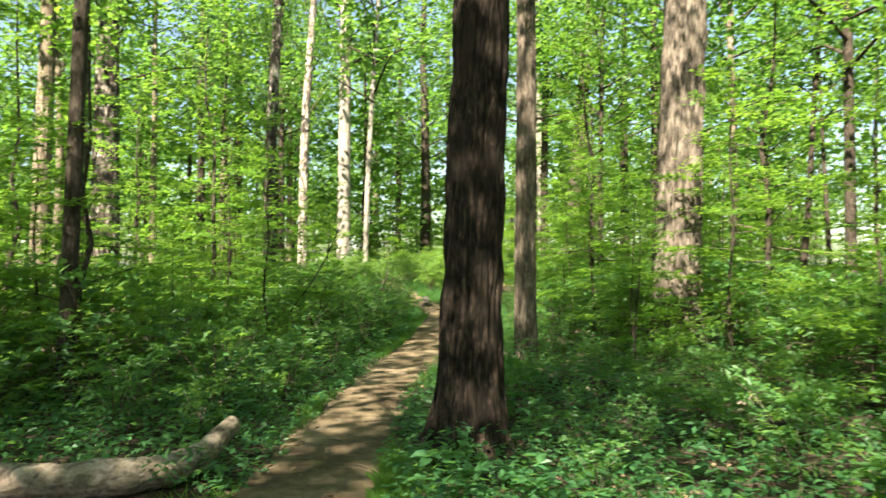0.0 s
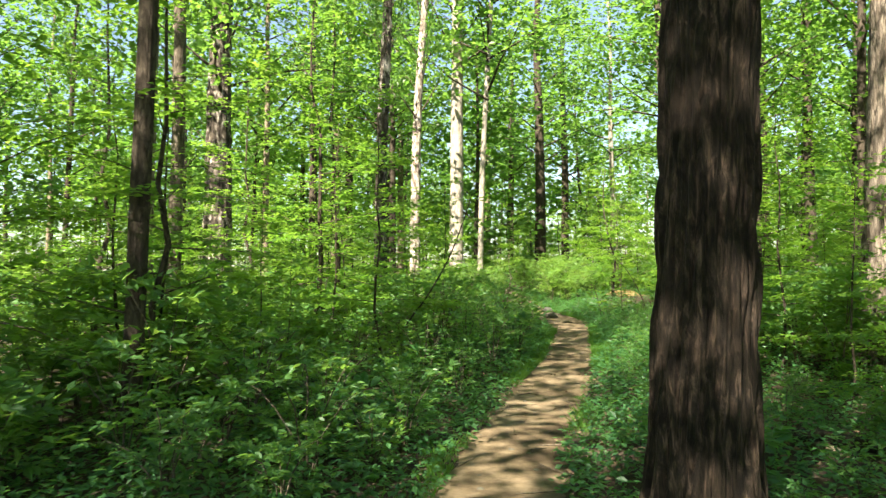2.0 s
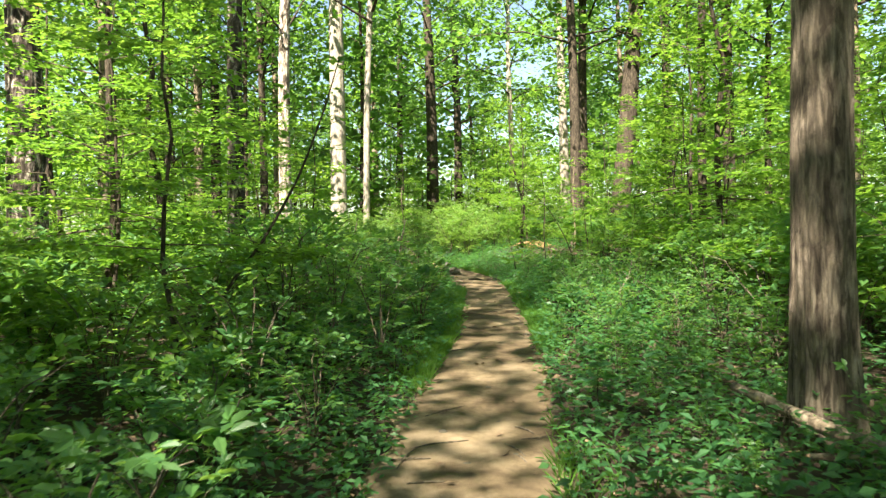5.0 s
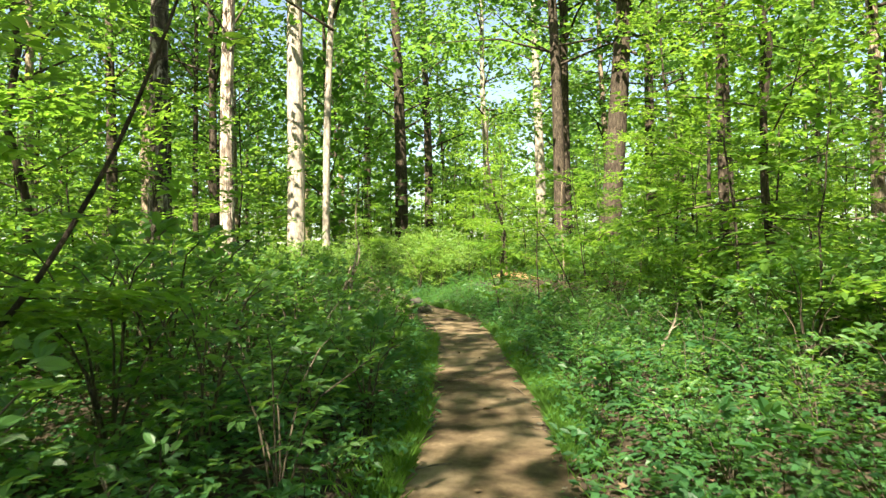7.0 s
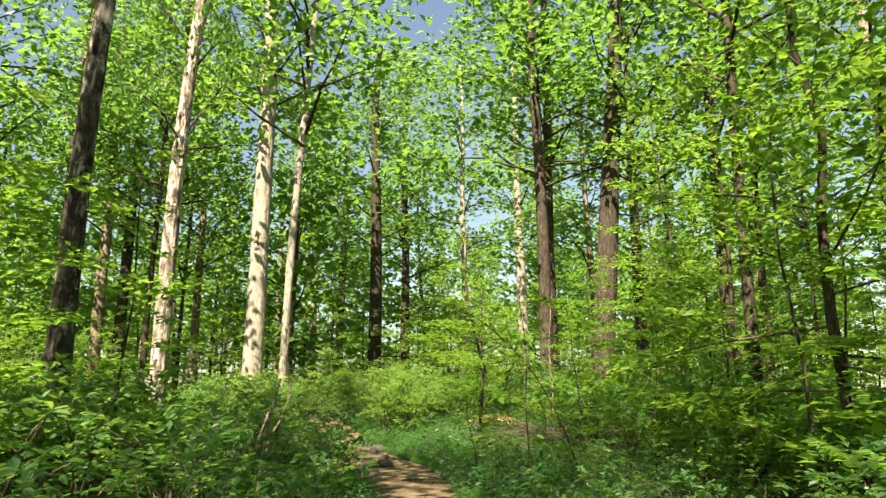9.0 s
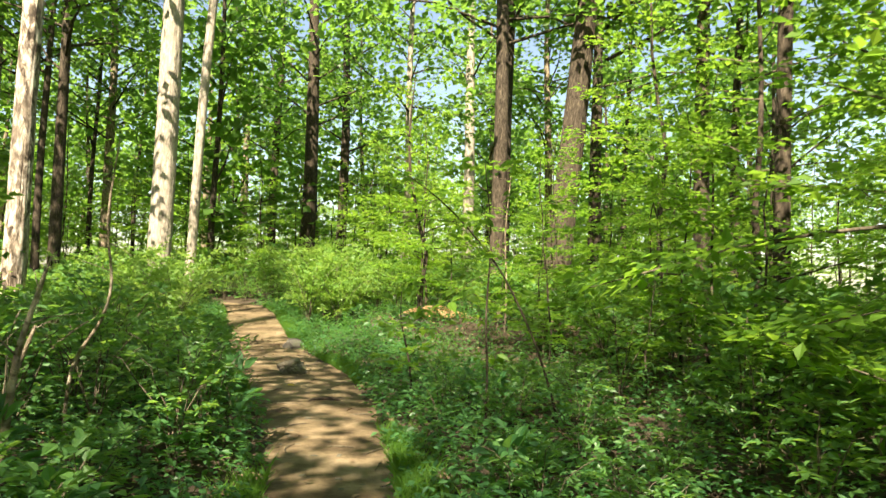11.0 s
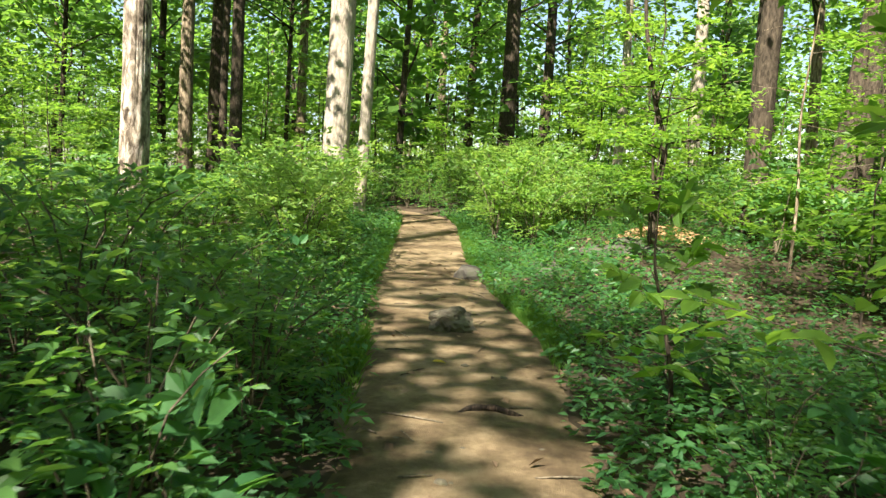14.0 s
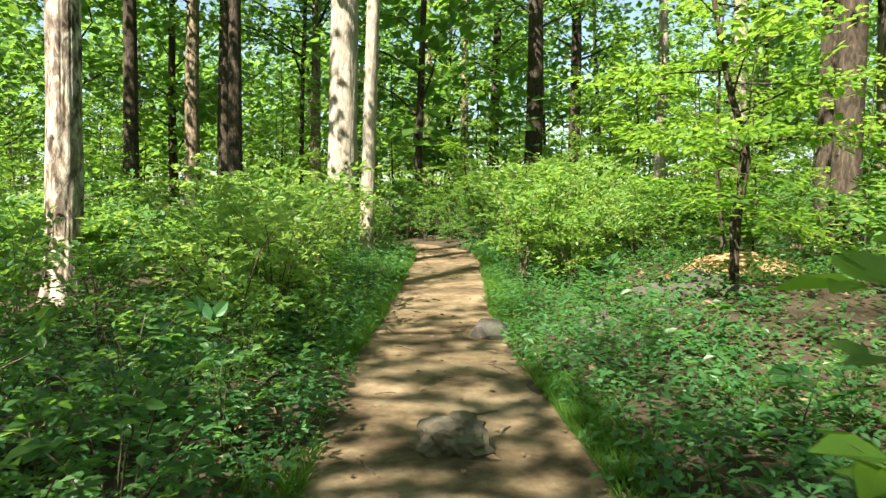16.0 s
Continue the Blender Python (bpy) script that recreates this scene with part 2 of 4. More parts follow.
def land(x, y):
    x, y = np.asarray(x, dtype=float), np.asarray(y, dtype=float)
    z = (np.interp(y - 1.0, LAND_Y, LAND_Z) + np.interp(y, LAND_Y, LAND_Z) + np.interp(y + 1.0, LAND_Y, LAND_Z)) / 3
    off = np.abs(x - trail_x(y))
    k = np.clip((off - 0.45) / 1.6, 0, 1)
    z = z + k * k * (3 - 2 * k) * (0.07 + 0.05 * np.sin(x * 1.3 + 0.7 * y) + 0.05 * np.sin(y * 0.9 - x * 0.6))
    bank = ease((x + 0.3) / 2.4) * ease((y - 28.5) / 3.5) * (1 - 0.65 * ease((y - 33.5) / 4)) * (1 - ease((x - 5) / 4))
    return z + np.clip(off - 9, 0, 40) * 0.015 + 0.45 * bank


def sheet(name, xs, ys, material, lift=0.0):
    gx, gy = np.meshgrid(xs, ys)
    v = np.stack([gx, gy, land(gx, gy) + lift], -1).reshape(-1, 3)
    w = len(xs)
    i = (np.arange(len(ys) - 1)[:, None] * w + np.arange(w - 1)[None]).reshape(-1)
    return new(name, mesh_of(name, v, np.stack([i, i + 1, i + w + 1, i + w], -1), material, True))


far = np.array([30, 45, 70, 110, 180, 300, 600, 1500, 3000.0])
gx = np.concatenate([-far[::-1], np.arange(-22, 22.1, 0.4), far])
gy = np.concatenate([-far[::-1], np.arange(-16, 56.1, 0.4), 30 + far[1:]])
ground = tagged(sheet("ground", gx, gy, SOIL), "dark forest soil under leaf litter and undergrowth", "ground", kind="structure")

rng = np.random.default_rng(7)
ty = np.arange(-13, 66, 0.12)
tw = np.interp(ty, TRAIL_Y, TRAIL_W) / 2
wob = np.array([[noise.noise((s * 3.1, y * 1.4, 0.3)) * 0.15 + noise.noise((s * 7.7, y * 5.0, 4.1)) * 0.06 for s in (1, 2)] for y in ty])
cols = np.linspace(-1, 1, 11)
half = np.where(cols[None] < 0, (tw + wob[:, 0])[:, None], (tw + wob[:, 1])[:, None])
px = trail_x(ty)[:, None] + half * cols[None]
py = np.repeat(ty[:, None], 11, 1)
rough = np.array([[noise.noise((a * 2.2, b * 2.2, 9.0)) * 0.012 for a, b in zip(r, q)] for r, q in zip(px, py)])
pz = land(px, py) + 0.022 + rough - 0.02 * np.abs(cols[None]) ** 6
i = (np.arange(len(ty) - 1)[:, None] * 11 + np.arange(10)[None]).reshape(-1)
trail = new("path", mesh_of("path", np.stack([px, py, pz], -1).reshape(-1, 3), np.stack([i, i + 1, i + 12, i + 11], -1), DIRT, True))
tagged(trail, "narrow footpath of trodden tan dirt through the wood", "path", kind="structure")


# ---- trunks ----
def trunk_mesh(name, radius, height, lean, material, sides, rings, flare=1.45, furrow=0.05, twist=0.0, seed=0.0, top=0.35, waves=16, grain=0.85):
    """A tapered trunk with a flared foot and bark ridges cut into the surface."""
    s = np.linspace(0, 1, rings) ** 1.35
    verts = []
    for k in s:
        z = k * height - 0.25
        bend = Vector((lean[0] * k + noise.noise((seed, k * 2.1, 1.0)) * 0.025 * height * k,
                       lean[1] * k + noise.noise((seed, k * 2.1, 5.0)) * 0.025 * height * k, z))
        r0 = radius * ((1 - k) + top * k) * (1 + (flare - 1) * math.exp(-max(z, 0) / 0.32))
        for j in range(sides):
            a = 2 * math.pi * j / sides
            ca, sa = math.cos(a), math.sin(a)
            ridge = 0.0
            if furrow:
                u = Vector((ca * waves / 6.3, sa * waves / 6.3, z * grain + seed))
                ridge = furrow * (abs(noise.noise(u)) * 2 - 0.45) + furrow * 0.5 * noise.noise(u * 2.7)
            lobes = 0.06 * noise.noise((ca * 1.2, sa * 1.2, seed + z * 0.15)) + (0.16 * math.sin(a * 5 + seed) * math.exp(-max(z, 0) / 0.25) if flare > 1.2 else 0)
            r = r0 * (1 + ridge + lobes)
            verts.append((bend.x + ca * r, bend.y + sa * r, z))
    i = (np.arange(rings - 1)[:, None] * sides + np.arange(sides)[None]).reshape(-1)
    j = (np.arange(rings - 1)[:, None] * sides + ((np.arange(sides) + 1) % sides)[None]).reshape(-1)
    return mesh_of(name, verts, np.stack([i, j, j + sides, i + sides], -1), material, furrow == 0)


# ---- growing plants ----
def grow(seed, stem, branches, reach, rise, droop, leaf, twig_step, leaf_step, flat=0.35, taper_up=0.55, jitter=0.25, times=1, spread=0.05, layer=1.0):
    """Branches off a stem, side twigs off the branches, leaves in two rows along both.
    stem: points and radii. Gives the wood as tubes, and the leaves' bases, ways, ups and lengths."""
    r = np.random.default_rng(seed)
    pts, rad = np.asarray(stem[0], dtype=float), np.asarray(stem[1], dtype=float)
    tubes, base, along, ups = [], [], [], []
    cum = np.linspace(0, 1, len(pts))

    def row(p, q, count, plane):
        for k in range(count):
            f = (k + 0.6) / count
            here = p + (q - p) * f
            way = unit(q - p)
            sd = np.cross(plane, way) * (1 if k % 2 else -1)
            base.append(here + r.normal(0, 0.012, 3))
            along.append(way * r.uniform(0.3, 0.9) + sd * r.uniform(0.7, 1.1) + np.array([0, 0, r.normal(-0.15, 0.2) * layer]))
            ups.append(plane + r.normal(0, flat, 3))

    turn = r.uniform(0, 6.28)
    for b in range(branches):
        f = stem[2] + (1 - stem[2]) * (b + r.uniform(0, 0.9)) / branches
        f = min(f, 0.99)
        start = np.array([np.interp(f, cum, pts[:, k]) for k in range(3)])
        turn += 2.4 + r.normal(0, 0.35)
        length = reach * (1 - taper_up * (f - stem[2]) / max(1 - stem[2], 0.01)) * r.uniform(0.65, 1.15)
        el = rise + r.normal(0, 0.18) + 0.5 * (f - stem[2])
        way = np.array([math.cos(turn) * math.cos(el), math.sin(turn) * math.cos(el), math.sin(el)])
        n = 6
        line = [start]
        for k in range(n - 1):
            way = unit(way + r.normal(0, jitter * 0.5, 3) * np.array([1, 1, layer]) + np.array([0, 0, -droop]))
            line.append(line[-1] + way * length / (n - 1))
        line = np.array(line)
        r0 = np.interp(f, cum, rad) * 0.36
        tubes.append((line[[0, 2, 3, 5]], np.array([r0, r0 * 0.7, r0 * 0.45, r0 * 0.15])))
        count = max(2, int(length * 0.85 / twig_step))
        for k in range(count):
            g = 0.2 + 0.8 * (k + 0.5) / count
            p = np.array([np.interp(g, np.linspace(0, 1, n), line[:, c]) for c in range(3)])
            d = unit(line[min(int(g * (n - 1)) + 1, n - 1)] - line[max(int(g * (n - 1)), 0)] + 1e-6)
            plane = unit(np.array([0, 0, 1.0]) - d * d[2] + r.normal(0, 0.12 * layer, 3))
            sd = np.cross(plane, d) * (1 if k % 2 else -1)
            q = p + unit(d * r.uniform(0.5, 1.1) + sd * r.uniform(0.6, 1.0) + np.array([0, 0, r.normal(0.02, 0.15) * layer])) * length * (1.08 - g) * r.uniform(0.35, 0.6)
            row(p, q, max(2, int(np.linalg.norm(q - p) / leaf_step)), plane)
            base.append(q), along.append(q - p), ups.append(plane)
        row(line[-3], line[-1], max(2, int(length * 0.4 / leaf_step)), np.array([0, 0, 1.0]))
    base, along, ups = (np.repeat(np.array(q), times, 0) for q in (base, along, ups))
    m = len(base)
    if times > 1:
        base = base + r.normal(0, 1, (m, 3)) * np.array([spread, spread, spread * 0.6 * layer])
        along = unit(along) + r.normal(0, 0.4, (m, 3)) * np.array([1, 1, layer])
        ups = ups + r.normal(0, 0.15, (m, 3))
    return tubes, base, along, ups, r.uniform(0.65, 1.15, m) * leaf


def stem_line(r, height, wobble, n=7):
    z = np.linspace(0, 1, n)
    a = r.normal(0, 1, (n, 2)).cumsum(0) * wobble * height / n
    a -= a[0]
    return np.stack([a[:, 0], a[:, 1], z * height], -1)


def make_shrub(seed, height, stems, reach, leaf, step, material, fine=True, times=1, twigs=4):
    """A many-stemmed bush: bare arching stems, leafy twigs from low down to the tips."""
    r = np.random.default_rng(seed)
    woods, bs, al, up, ln = [], [], [], [], []
    for s in range(stems):
        a = 2.4 * s + r.uniform(0, 0.6)
        out = r.uniform(0.25, 0.6) * height * (0.25 if s == 0 else 1)
        h = height * r.uniform(0.72, 1.05)
        k = np.linspace(0, 1, 6)
        line = np.stack([math.cos(a) * out * k ** 1.4, math.sin(a) * out * k ** 1.4, h * np.sin(k * 1.45) - 0.03], -1) + r.normal(0, 0.015, (6, 3))
        rads = np.linspace(0.011, 0.004, 6)
        woods.append((line, rads))
        t, b, w, u, z = grow(seed * 31 + s, (line, rads, 0.2), 7, reach, 0.35, 0.05, leaf, step * 1.9, step, 0.25, times=times, spread=leaf * 0.6, layer=0.55)
        woods += t[::twigs] if twigs else []
        bs.append(b), al.append(w), up.append(u), ln.append(z)
    b, w, u, z = (np.concatenate(q) for q in (bs, al, up, ln))
    return wood_mesh("stem_clump", woods, BARK_TWIG, 3), leaves_mesh("foliage", b, w, u, z, z * 0.52, material, fine)


def make_sapling(seed, height, radius, first, branches, reach, leaf, step, material, wobble=0.1, fine=False, rise=0.12, bark=None, times=2, layer=0.3):
    r = np.random.default_rng(seed)
    line = stem_line(r, height, wobble, 9)
    line[:, 2] -= 0.05
    rads = np.linspace(radius, radius * 0.22, 9)
    t, b, w, u, z = grow(seed, (line, rads, first), branches, reach, rise, 0.045, leaf, step * 1.9, step, 0.2, times=times, spread=leaf * 0.9, layer=layer)
    return wood_mesh("stem", [(line, rads)], bark or BARK_DARK, 8), wood_mesh("branchwork", t, BARK_TWIG, 3), leaves_mesh("foliage", b, w, u, z, z * 0.6, material, fine)


def make_crown(seed, height, first, limbs, reach, leaf, step, times):
    """The limbs and leaf masses of a tall tree, for a trunk of that height."""
    r = np.random.default_rng(seed)
    line = np.stack([np.zeros(8), np.zeros(8), np.linspace(0, height, 8)], -1)
    rads = np.linspace(0.22, 0.05, 8)
    t, b, w, u, z = grow(seed, (line, rads, first), limbs, reach, 0.72, 0.08, leaf, step * 1.9, step, 0.45, 0.45, 0.35, times=times, spread=leaf * 1.1)
    b = b + r.normal(0, 0.22, b.shape)
    return wood_mesh("limb_structure", t, BARK_DARK, 4), leaves_mesh("crown", b, w, u, z, z * 0.72, LEAF_CANOPY)


CROWN_H = 20.0
CROWNS = [make_crown(100 + k, CROWN_H, 0.36 + 0.05 * (k % 3), 26, 5.2, 0.27, 0.27, 4) for k in range(5)]
FAR_CROWNS = [make_crown(140 + k, CROWN_H, 0.12 + 0.08 * (k % 3), 24, 5.2, 0.62, 0.42, 4) for k in range(4)]


def tree(x, y, diameter, label, bark, height=20.0, lean=(0, 0), sides=14, rings=16, furrow=0.0, flare=1.35, seed=None, crowns=None, top=0.4, waves=16, category="tree", crown_scale=1.25, grain=0.85):
    seed = seed if seed is not None else int(abs(x * 91 + y * 37)) + 1
    root = tagged(new("tree"), label, category)
    root.location = (x, y, float(land(x, y)))
    part("trunk", trunk_mesh("trunk", diameter / 2, height, lean, bark, sides, rings, flare, furrow, seed=seed * 1.7, top=top, waves=waves, grain=grain), root)
    limbs, crown = (crowns or CROWNS)[seed % len(crowns or CROWNS)]
    for name, me in (("limb_structure", limbs), ("crown", crown)):
        ob = part(name, me, root)
        k = height / CROWN_H
        ob.matrix_basis = pose(lean[0] * 0.72, lean[1] * 0.72, 0, 0, 0, (seed * 77) % 360) @ Matrix.Diagonal((k * crown_scale, k * crown_scale, k, 1))
    return root


# ---- the trees that stand out ----
tree(0.2, 6.62, 0.56, "large tree with reddish-brown peeling bark beside the path", BARK_BROWN, 21, (0.8, 0.2), 150, 260, 0.11, 1.85, 3, top=0.55, waves=34, grain=1.5, crown_scale=0.45)
tree(1.35, 11.5, 0.36, "slim straight tree with grey-brown furrowed bark", BARK_ASH, 20, (-0.3, 0), 90, 120, 0.08, 1.3, 11, waves=24, crown_scale=0.5)
tree(4.68, 14.45, 1.0, "massive oak with deeply ridged grey bark and flared foot", BARK_OAK, 23, (1.0, 0.2), 220, 150, 0.085, 1.35, 21, waves=50, grain=1.3, crown_scale=0.6)
tree(-5.95, 7.65, 0.38, "grey forest tree close beside the start of the path", BARK_GREY, 19, (0.2, 0), 50, 60, 0.06, 1.3, crown_scale=0.5)
tree(-4.85, 9.1, 0.21, "slim dark-barked tree among the shrubs", BARK_DARK, 27, (0.8, 0), 40, 50, 0.05, 1.2, 5, crown_scale=0.85)
# This next tree is added: its wide crown shades the path further on.
tree(-8.1, 15.6, 0.3, "slim grey tree with a broad crown, added to shade the path", BARK_ASH, 19, (0.2, 0), 30, 30, 0.05, 1.2, 14, crown_scale=1.5)
tree(-10.4, 18.3, 0.5, "grey tree with sunlit patches on its bark", BARK_GREY, 20, (0.2, 0), 60, 60, 0.06, 1.3, 6, crown_scale=0.6)
tree(-15.2, 31.8, 1.3, "thick dark tree with pale blotches on shaggy bark", BARK_BLOTCHED, 23, (0.3, 0), 60, 60, 0.09, 1.3, 8)
tree(-16.4, 56.5, 0.78, "tall dark straight tree in the distance", BARK_DARK, 24)
tree(-6.65, 27.0, 0.5, "tall dark tree with rough blotched bark", BARK_BLOTCHED, 21, (0.5, 0), 50, 60, 0.07, crown_scale=0.28)
tree(-17.0, 49.7, 0.66, "tall brown tree in the distance", BARK_DARK, 23)
tree(-6.0, 42.5, 0.82, "tall pale-barked poplar in full sun", BARK_PALE, 26, (0.2, 0), 60, 70, 0.04, 1.2, top=0.6)
tree(-4.3, 38.9, 0.3, "slender pale-barked tree in full sun", BARK_PALE, 24, (0.75, 0), 48, 60, 0.035, 1.15, top=0.6)
tree(-4.4, 69.6, 0.7, "tall brown tree far back in the wood", BARK_DARK, 24)
tree(-1.5, 59.9, 0.98, "thick shaded tree far back in the wood", BARK_DARK, 25)
tree(0.62, 68.0, 0.8, "dark straight tree far back in the wood", BARK_DARK, 25)
tree(6.27, 36.6, 0.84, "dark leaning tree with a curved trunk", BARK_DARK, 21, (2.2, 0), 40, 40, 0.05)
tree(8.3, 60.0, 0.82, "pale straight tree far back in the wood", BARK_PALE, 24)
tree(5.9, 41.0, 0.52, "dark slim tree behind bright saplings", BARK_DARK, 22)
tree(13.0, 50.6, 0.7, "dark tree far back in the wood", BARK_DARK, 23)
tree(10.9, 19.0, 0.33, "slim brown tree among bright leaves", BARK_DARK, 18, crown_scale=1.5)
tree(5.5, 24.7, 0.22, "slim dark tree among bright leaves", BARK_DARK, 17, crown_scale=0.8)
tree(6.9, 21.0, 0.26, "dark tree among bright leaves", BARK_DARK, 18, crown_scale=0.8)
tree(12.3, 30.0, 0.42, "brown tree behind leafy saplings", BARK_GREY, 19)
tree(14.6, 29.0, 0.3, "dark leaning tree behind leafy saplings", BARK_DARK, 17, (1.6, 0))
tree(-6.35, 31.9, 0.46, "tree with pale blotched flaking bark", BARK_SHAGGY, 21, (0.5, 0), 60, 70, 0.06, 1.25, crown_scale=0.45)
tree(-16.7, 50.0 + 4, 0.72, "brown straight tree beyond the shrubs", BARK_GREY, 23)
tree(-10.2, 44.8, 0.46, "dark straight tree beyond the shrubs", BARK_DARK, 22)
tree(-11.9, 47.6, 0.33, "dark slim tree beyond the shrubs", BARK_DARK, 21)
tree(-14.5, 62.0, 0.3, "very slim dark tree in a bright gap", BARK_DARK, 21)
tree(-13.0, 60.0, 0.62, "brown tree far behind the shrubs", BARK_GREY, 22)
tree(-7.0, 74.4, 0.7, "brown half-lit tree at the end of the path", BARK_GREY, 22)
tree(-11.3, 82.8, 0.62, "brown tree at the far end of the wood", BARK_GREY, 22)
tree(3.3, 49.6, 0.4, "pale slim tree behind a thicket", BARK_PALE, 19)
tree(4.6, 36.4, 0.5, "dark shaded tree trunk behind a thicket", BARK_DARK, 19)

# ---- unseen tall trees beside and behind the start, added to shade the foreground ----
for x, y, broad in ((-8.5, 2.0, 1.0), (7.5, 3.5, 1.0), (1.7, -1.2, 0.6), (4.5, -6.0, 1.45), (-4.4, -1.6, 1.2), (-12.5, 6.5, 0.8), (9.5, -2.5, 1.2), (-1.2, -6.2, 1.3), (-9.0, -8.5, 1.45), (6.5, -12.0, 1.45)):
    tree(x, y, 0.42, "unseen tall grey-brown tree added for its crown's shade", BARK_GREY, 20, crown_scale=broad)

# ---- the rest of the wood, thinly set ----
r = np.random.default_rng(19)
placed = [(o.location.x, o.location.y) for o in scene.objects if o.name.startswith("tree")]
wood_labels = ("dark-barked tree in the depth of the wood", "grey-brown tree in the depth of the wood", "brown forest tree with a leafy crown")
for k in range(900):
    x, y = r.uniform(-60, 60), r.uniform(-24, 125)
    side = abs(x - trail_x(y))
    if side < (8 if y < -3 else 11 if y < 20 else 13 if y < 50 else 3):
        continue
    gap = (4.6 if side < 30 else 6.5) + (1.3 if y > 48 else 0)
    if any((x - a) ** 2 + (y - b) ** 2 < gap ** 2 for a, b in placed) or len(placed) > 215:
        continue
    placed.append((x, y))
    distant = y > 52 or side > 26
    tree(x, y, r.uniform(0.22, 0.55), wood_labels[k % 3], (BARK_DARK, BARK_GREY, BARK_DARK)[k % 3], r.uniform(15, 23), (r.normal(0, 0.6), 0),
         9, 10, seed=500 + k, crowns=FAR_CROWNS if distant else CROWNS, crown_scale=1.2 if distant else 1.25)


def joined(name, material, meshes_poses, label, category):
    """One object of kind stuff out of many plants too far off to be told apart."""
    vs, fs, start = [], [], 0
    for me, m in meshes_poses:
        n, k = len(me.vertices), len(me.polygons)
        v = np.empty(n * 3, dtype=np.float32)
        me.vertices.foreach_get("co", v)
        c = len(me.loops) // k
        f = np.empty(k * c, dtype=np.int32)
        me.loops.foreach_get("vertex_index", f)
        a = np.array(m)
        vs.append(v.reshape(-1, 3) @ a[:3, :3].T + a[:3, 3])
        fs.append(f.reshape(k, c) + start)
        start += n
    return tagged(new(name, mesh_of(name, np.concatenate(vs), np.concatenate(fs), material)), label, category, kind="stuff")


# ---- understory trees and saplings ----
SAPLINGS = [make_sapling(200 + k, (3.2, 4.4, 5.6, 3.8)[k], (0.018, 0.026, 0.035, 0.02)[k], 0.16, (15, 17, 20, 16)[k], (1.25, 1.55, 1.95, 1.45)[k], 0.135, 0.085, LEAF_SAPLING, times=3) for k in range(4)]
FAR_SAPLINGS = [make_sapling(240 + k, (4.5, 6.5, 8.5)[k], (0.03, 0.045, 0.06)[k], 0.08, (13, 15, 17)[k], (1.8, 2.2, 2.6)[k], 0.3, 0.21, LEAF_SAPLING, times=3) for k in range(3)]


def sapling(x, y, kinds, k, scale, turn, label="young broadleaf tree with layered bright green leaves", category="sapling"):
    root = tagged(new("sapling"), label, category)
    for name, me in zip(("stem", "branchwork", "foliage"), kinds[k]):
        part(name, me, root)
    root.matrix_basis = pose(x, y, float(land(x, y)), 0, 0, turn) @ Matrix.Diagonal((scale, scale, scale, 1))
    return root


r = np.random.default_rng(23)
near = []
for k in range(1500):
    x, y = r.uniform(-20, 20), r.uniform(-3, 58)
    side = x - trail_x(y)
    if abs(side) < (2.6 if side > 0 else 3.0) or (side < 0 and side > -5 and y > 18 and r.uniform() < 0.75) or (0 < side < 5 and 24 < y < 40 and r.uniform() < 0.7):
        continue
    if -4.5 < side < 5 and y < 8 or -8 < side < -3 and 9 < y < 34 and r.uniform() < 0.7 or -10 < side < 4 and y > 34 and r.uniform() < 0.6:
        continue
    if any((x - a) ** 2 + (y - b) ** 2 < 2.3 ** 2 for a, b in near) or len(near) >= 118:
        continue
    near.append((x, y))
    sapling(x, y, SAPLINGS, k % 4, r.uniform(0.55, 0.85) * (1.25 if side > 3 else 1), r.uniform(0, 360))
# (-4.2, 24.5) and (-3.5, 21.6) are added to shade the shrubs on the left.
for k, (x, y, scale) in enumerate(((2.9, 17.0, 0.9), (3.6, 20.2, 1.0), (3.0, 14.4, 0.75), (4.3, 23.4, 1.0), (2.9, 26.0, 1.0), (5.6, 26.5, 1.1), (-3.3, 13.6, 0.8), (-3.7, 18.8, 0.75),
                                  (-3.6, 9.4, 0.75), (2.6, 9.6, 0.6), (4.9, 12.0, 0.9), (6.3, 18.6, 1.0), (-5.2, 16.4, 0.9), (-6.2, 22.0, 0.9), (5.3, 8.8, 0.8), (3.8, 5.9, 0.6), (3.7, 29.2, 0.95), (4.8, 31.6, 1.0), (5.4, 33.8, 0.8), (5.3, 28.2, 1.1),
                                  (-4.2, 24.5, 1.0), (-3.5, 21.6, 0.9), (-5.4, 10.8, 0.75), (-6.8, 12.3, 0.9), (-4.5, 12.6, 0.7), (-7.5, 10.2, 0.85), (-4.7, 15.4, 0.85), (-5.4, 18.4, 0.95), (-6.9, 15.2, 0.95), (-4.3, 20.4, 0.8))):
    sapling(x, y, SAPLINGS, k % 4, scale, 67 * k)
MID_TREES = [make_sapling(260 + k, (8.5, 7.0)[k], (0.075, 0.06)[k], 0.14, (30, 25)[k], (2.9, 2.5)[k], 0.15, 0.125, LEAF_SAPLING, times=3, rise=0.18) for k in range(2)]
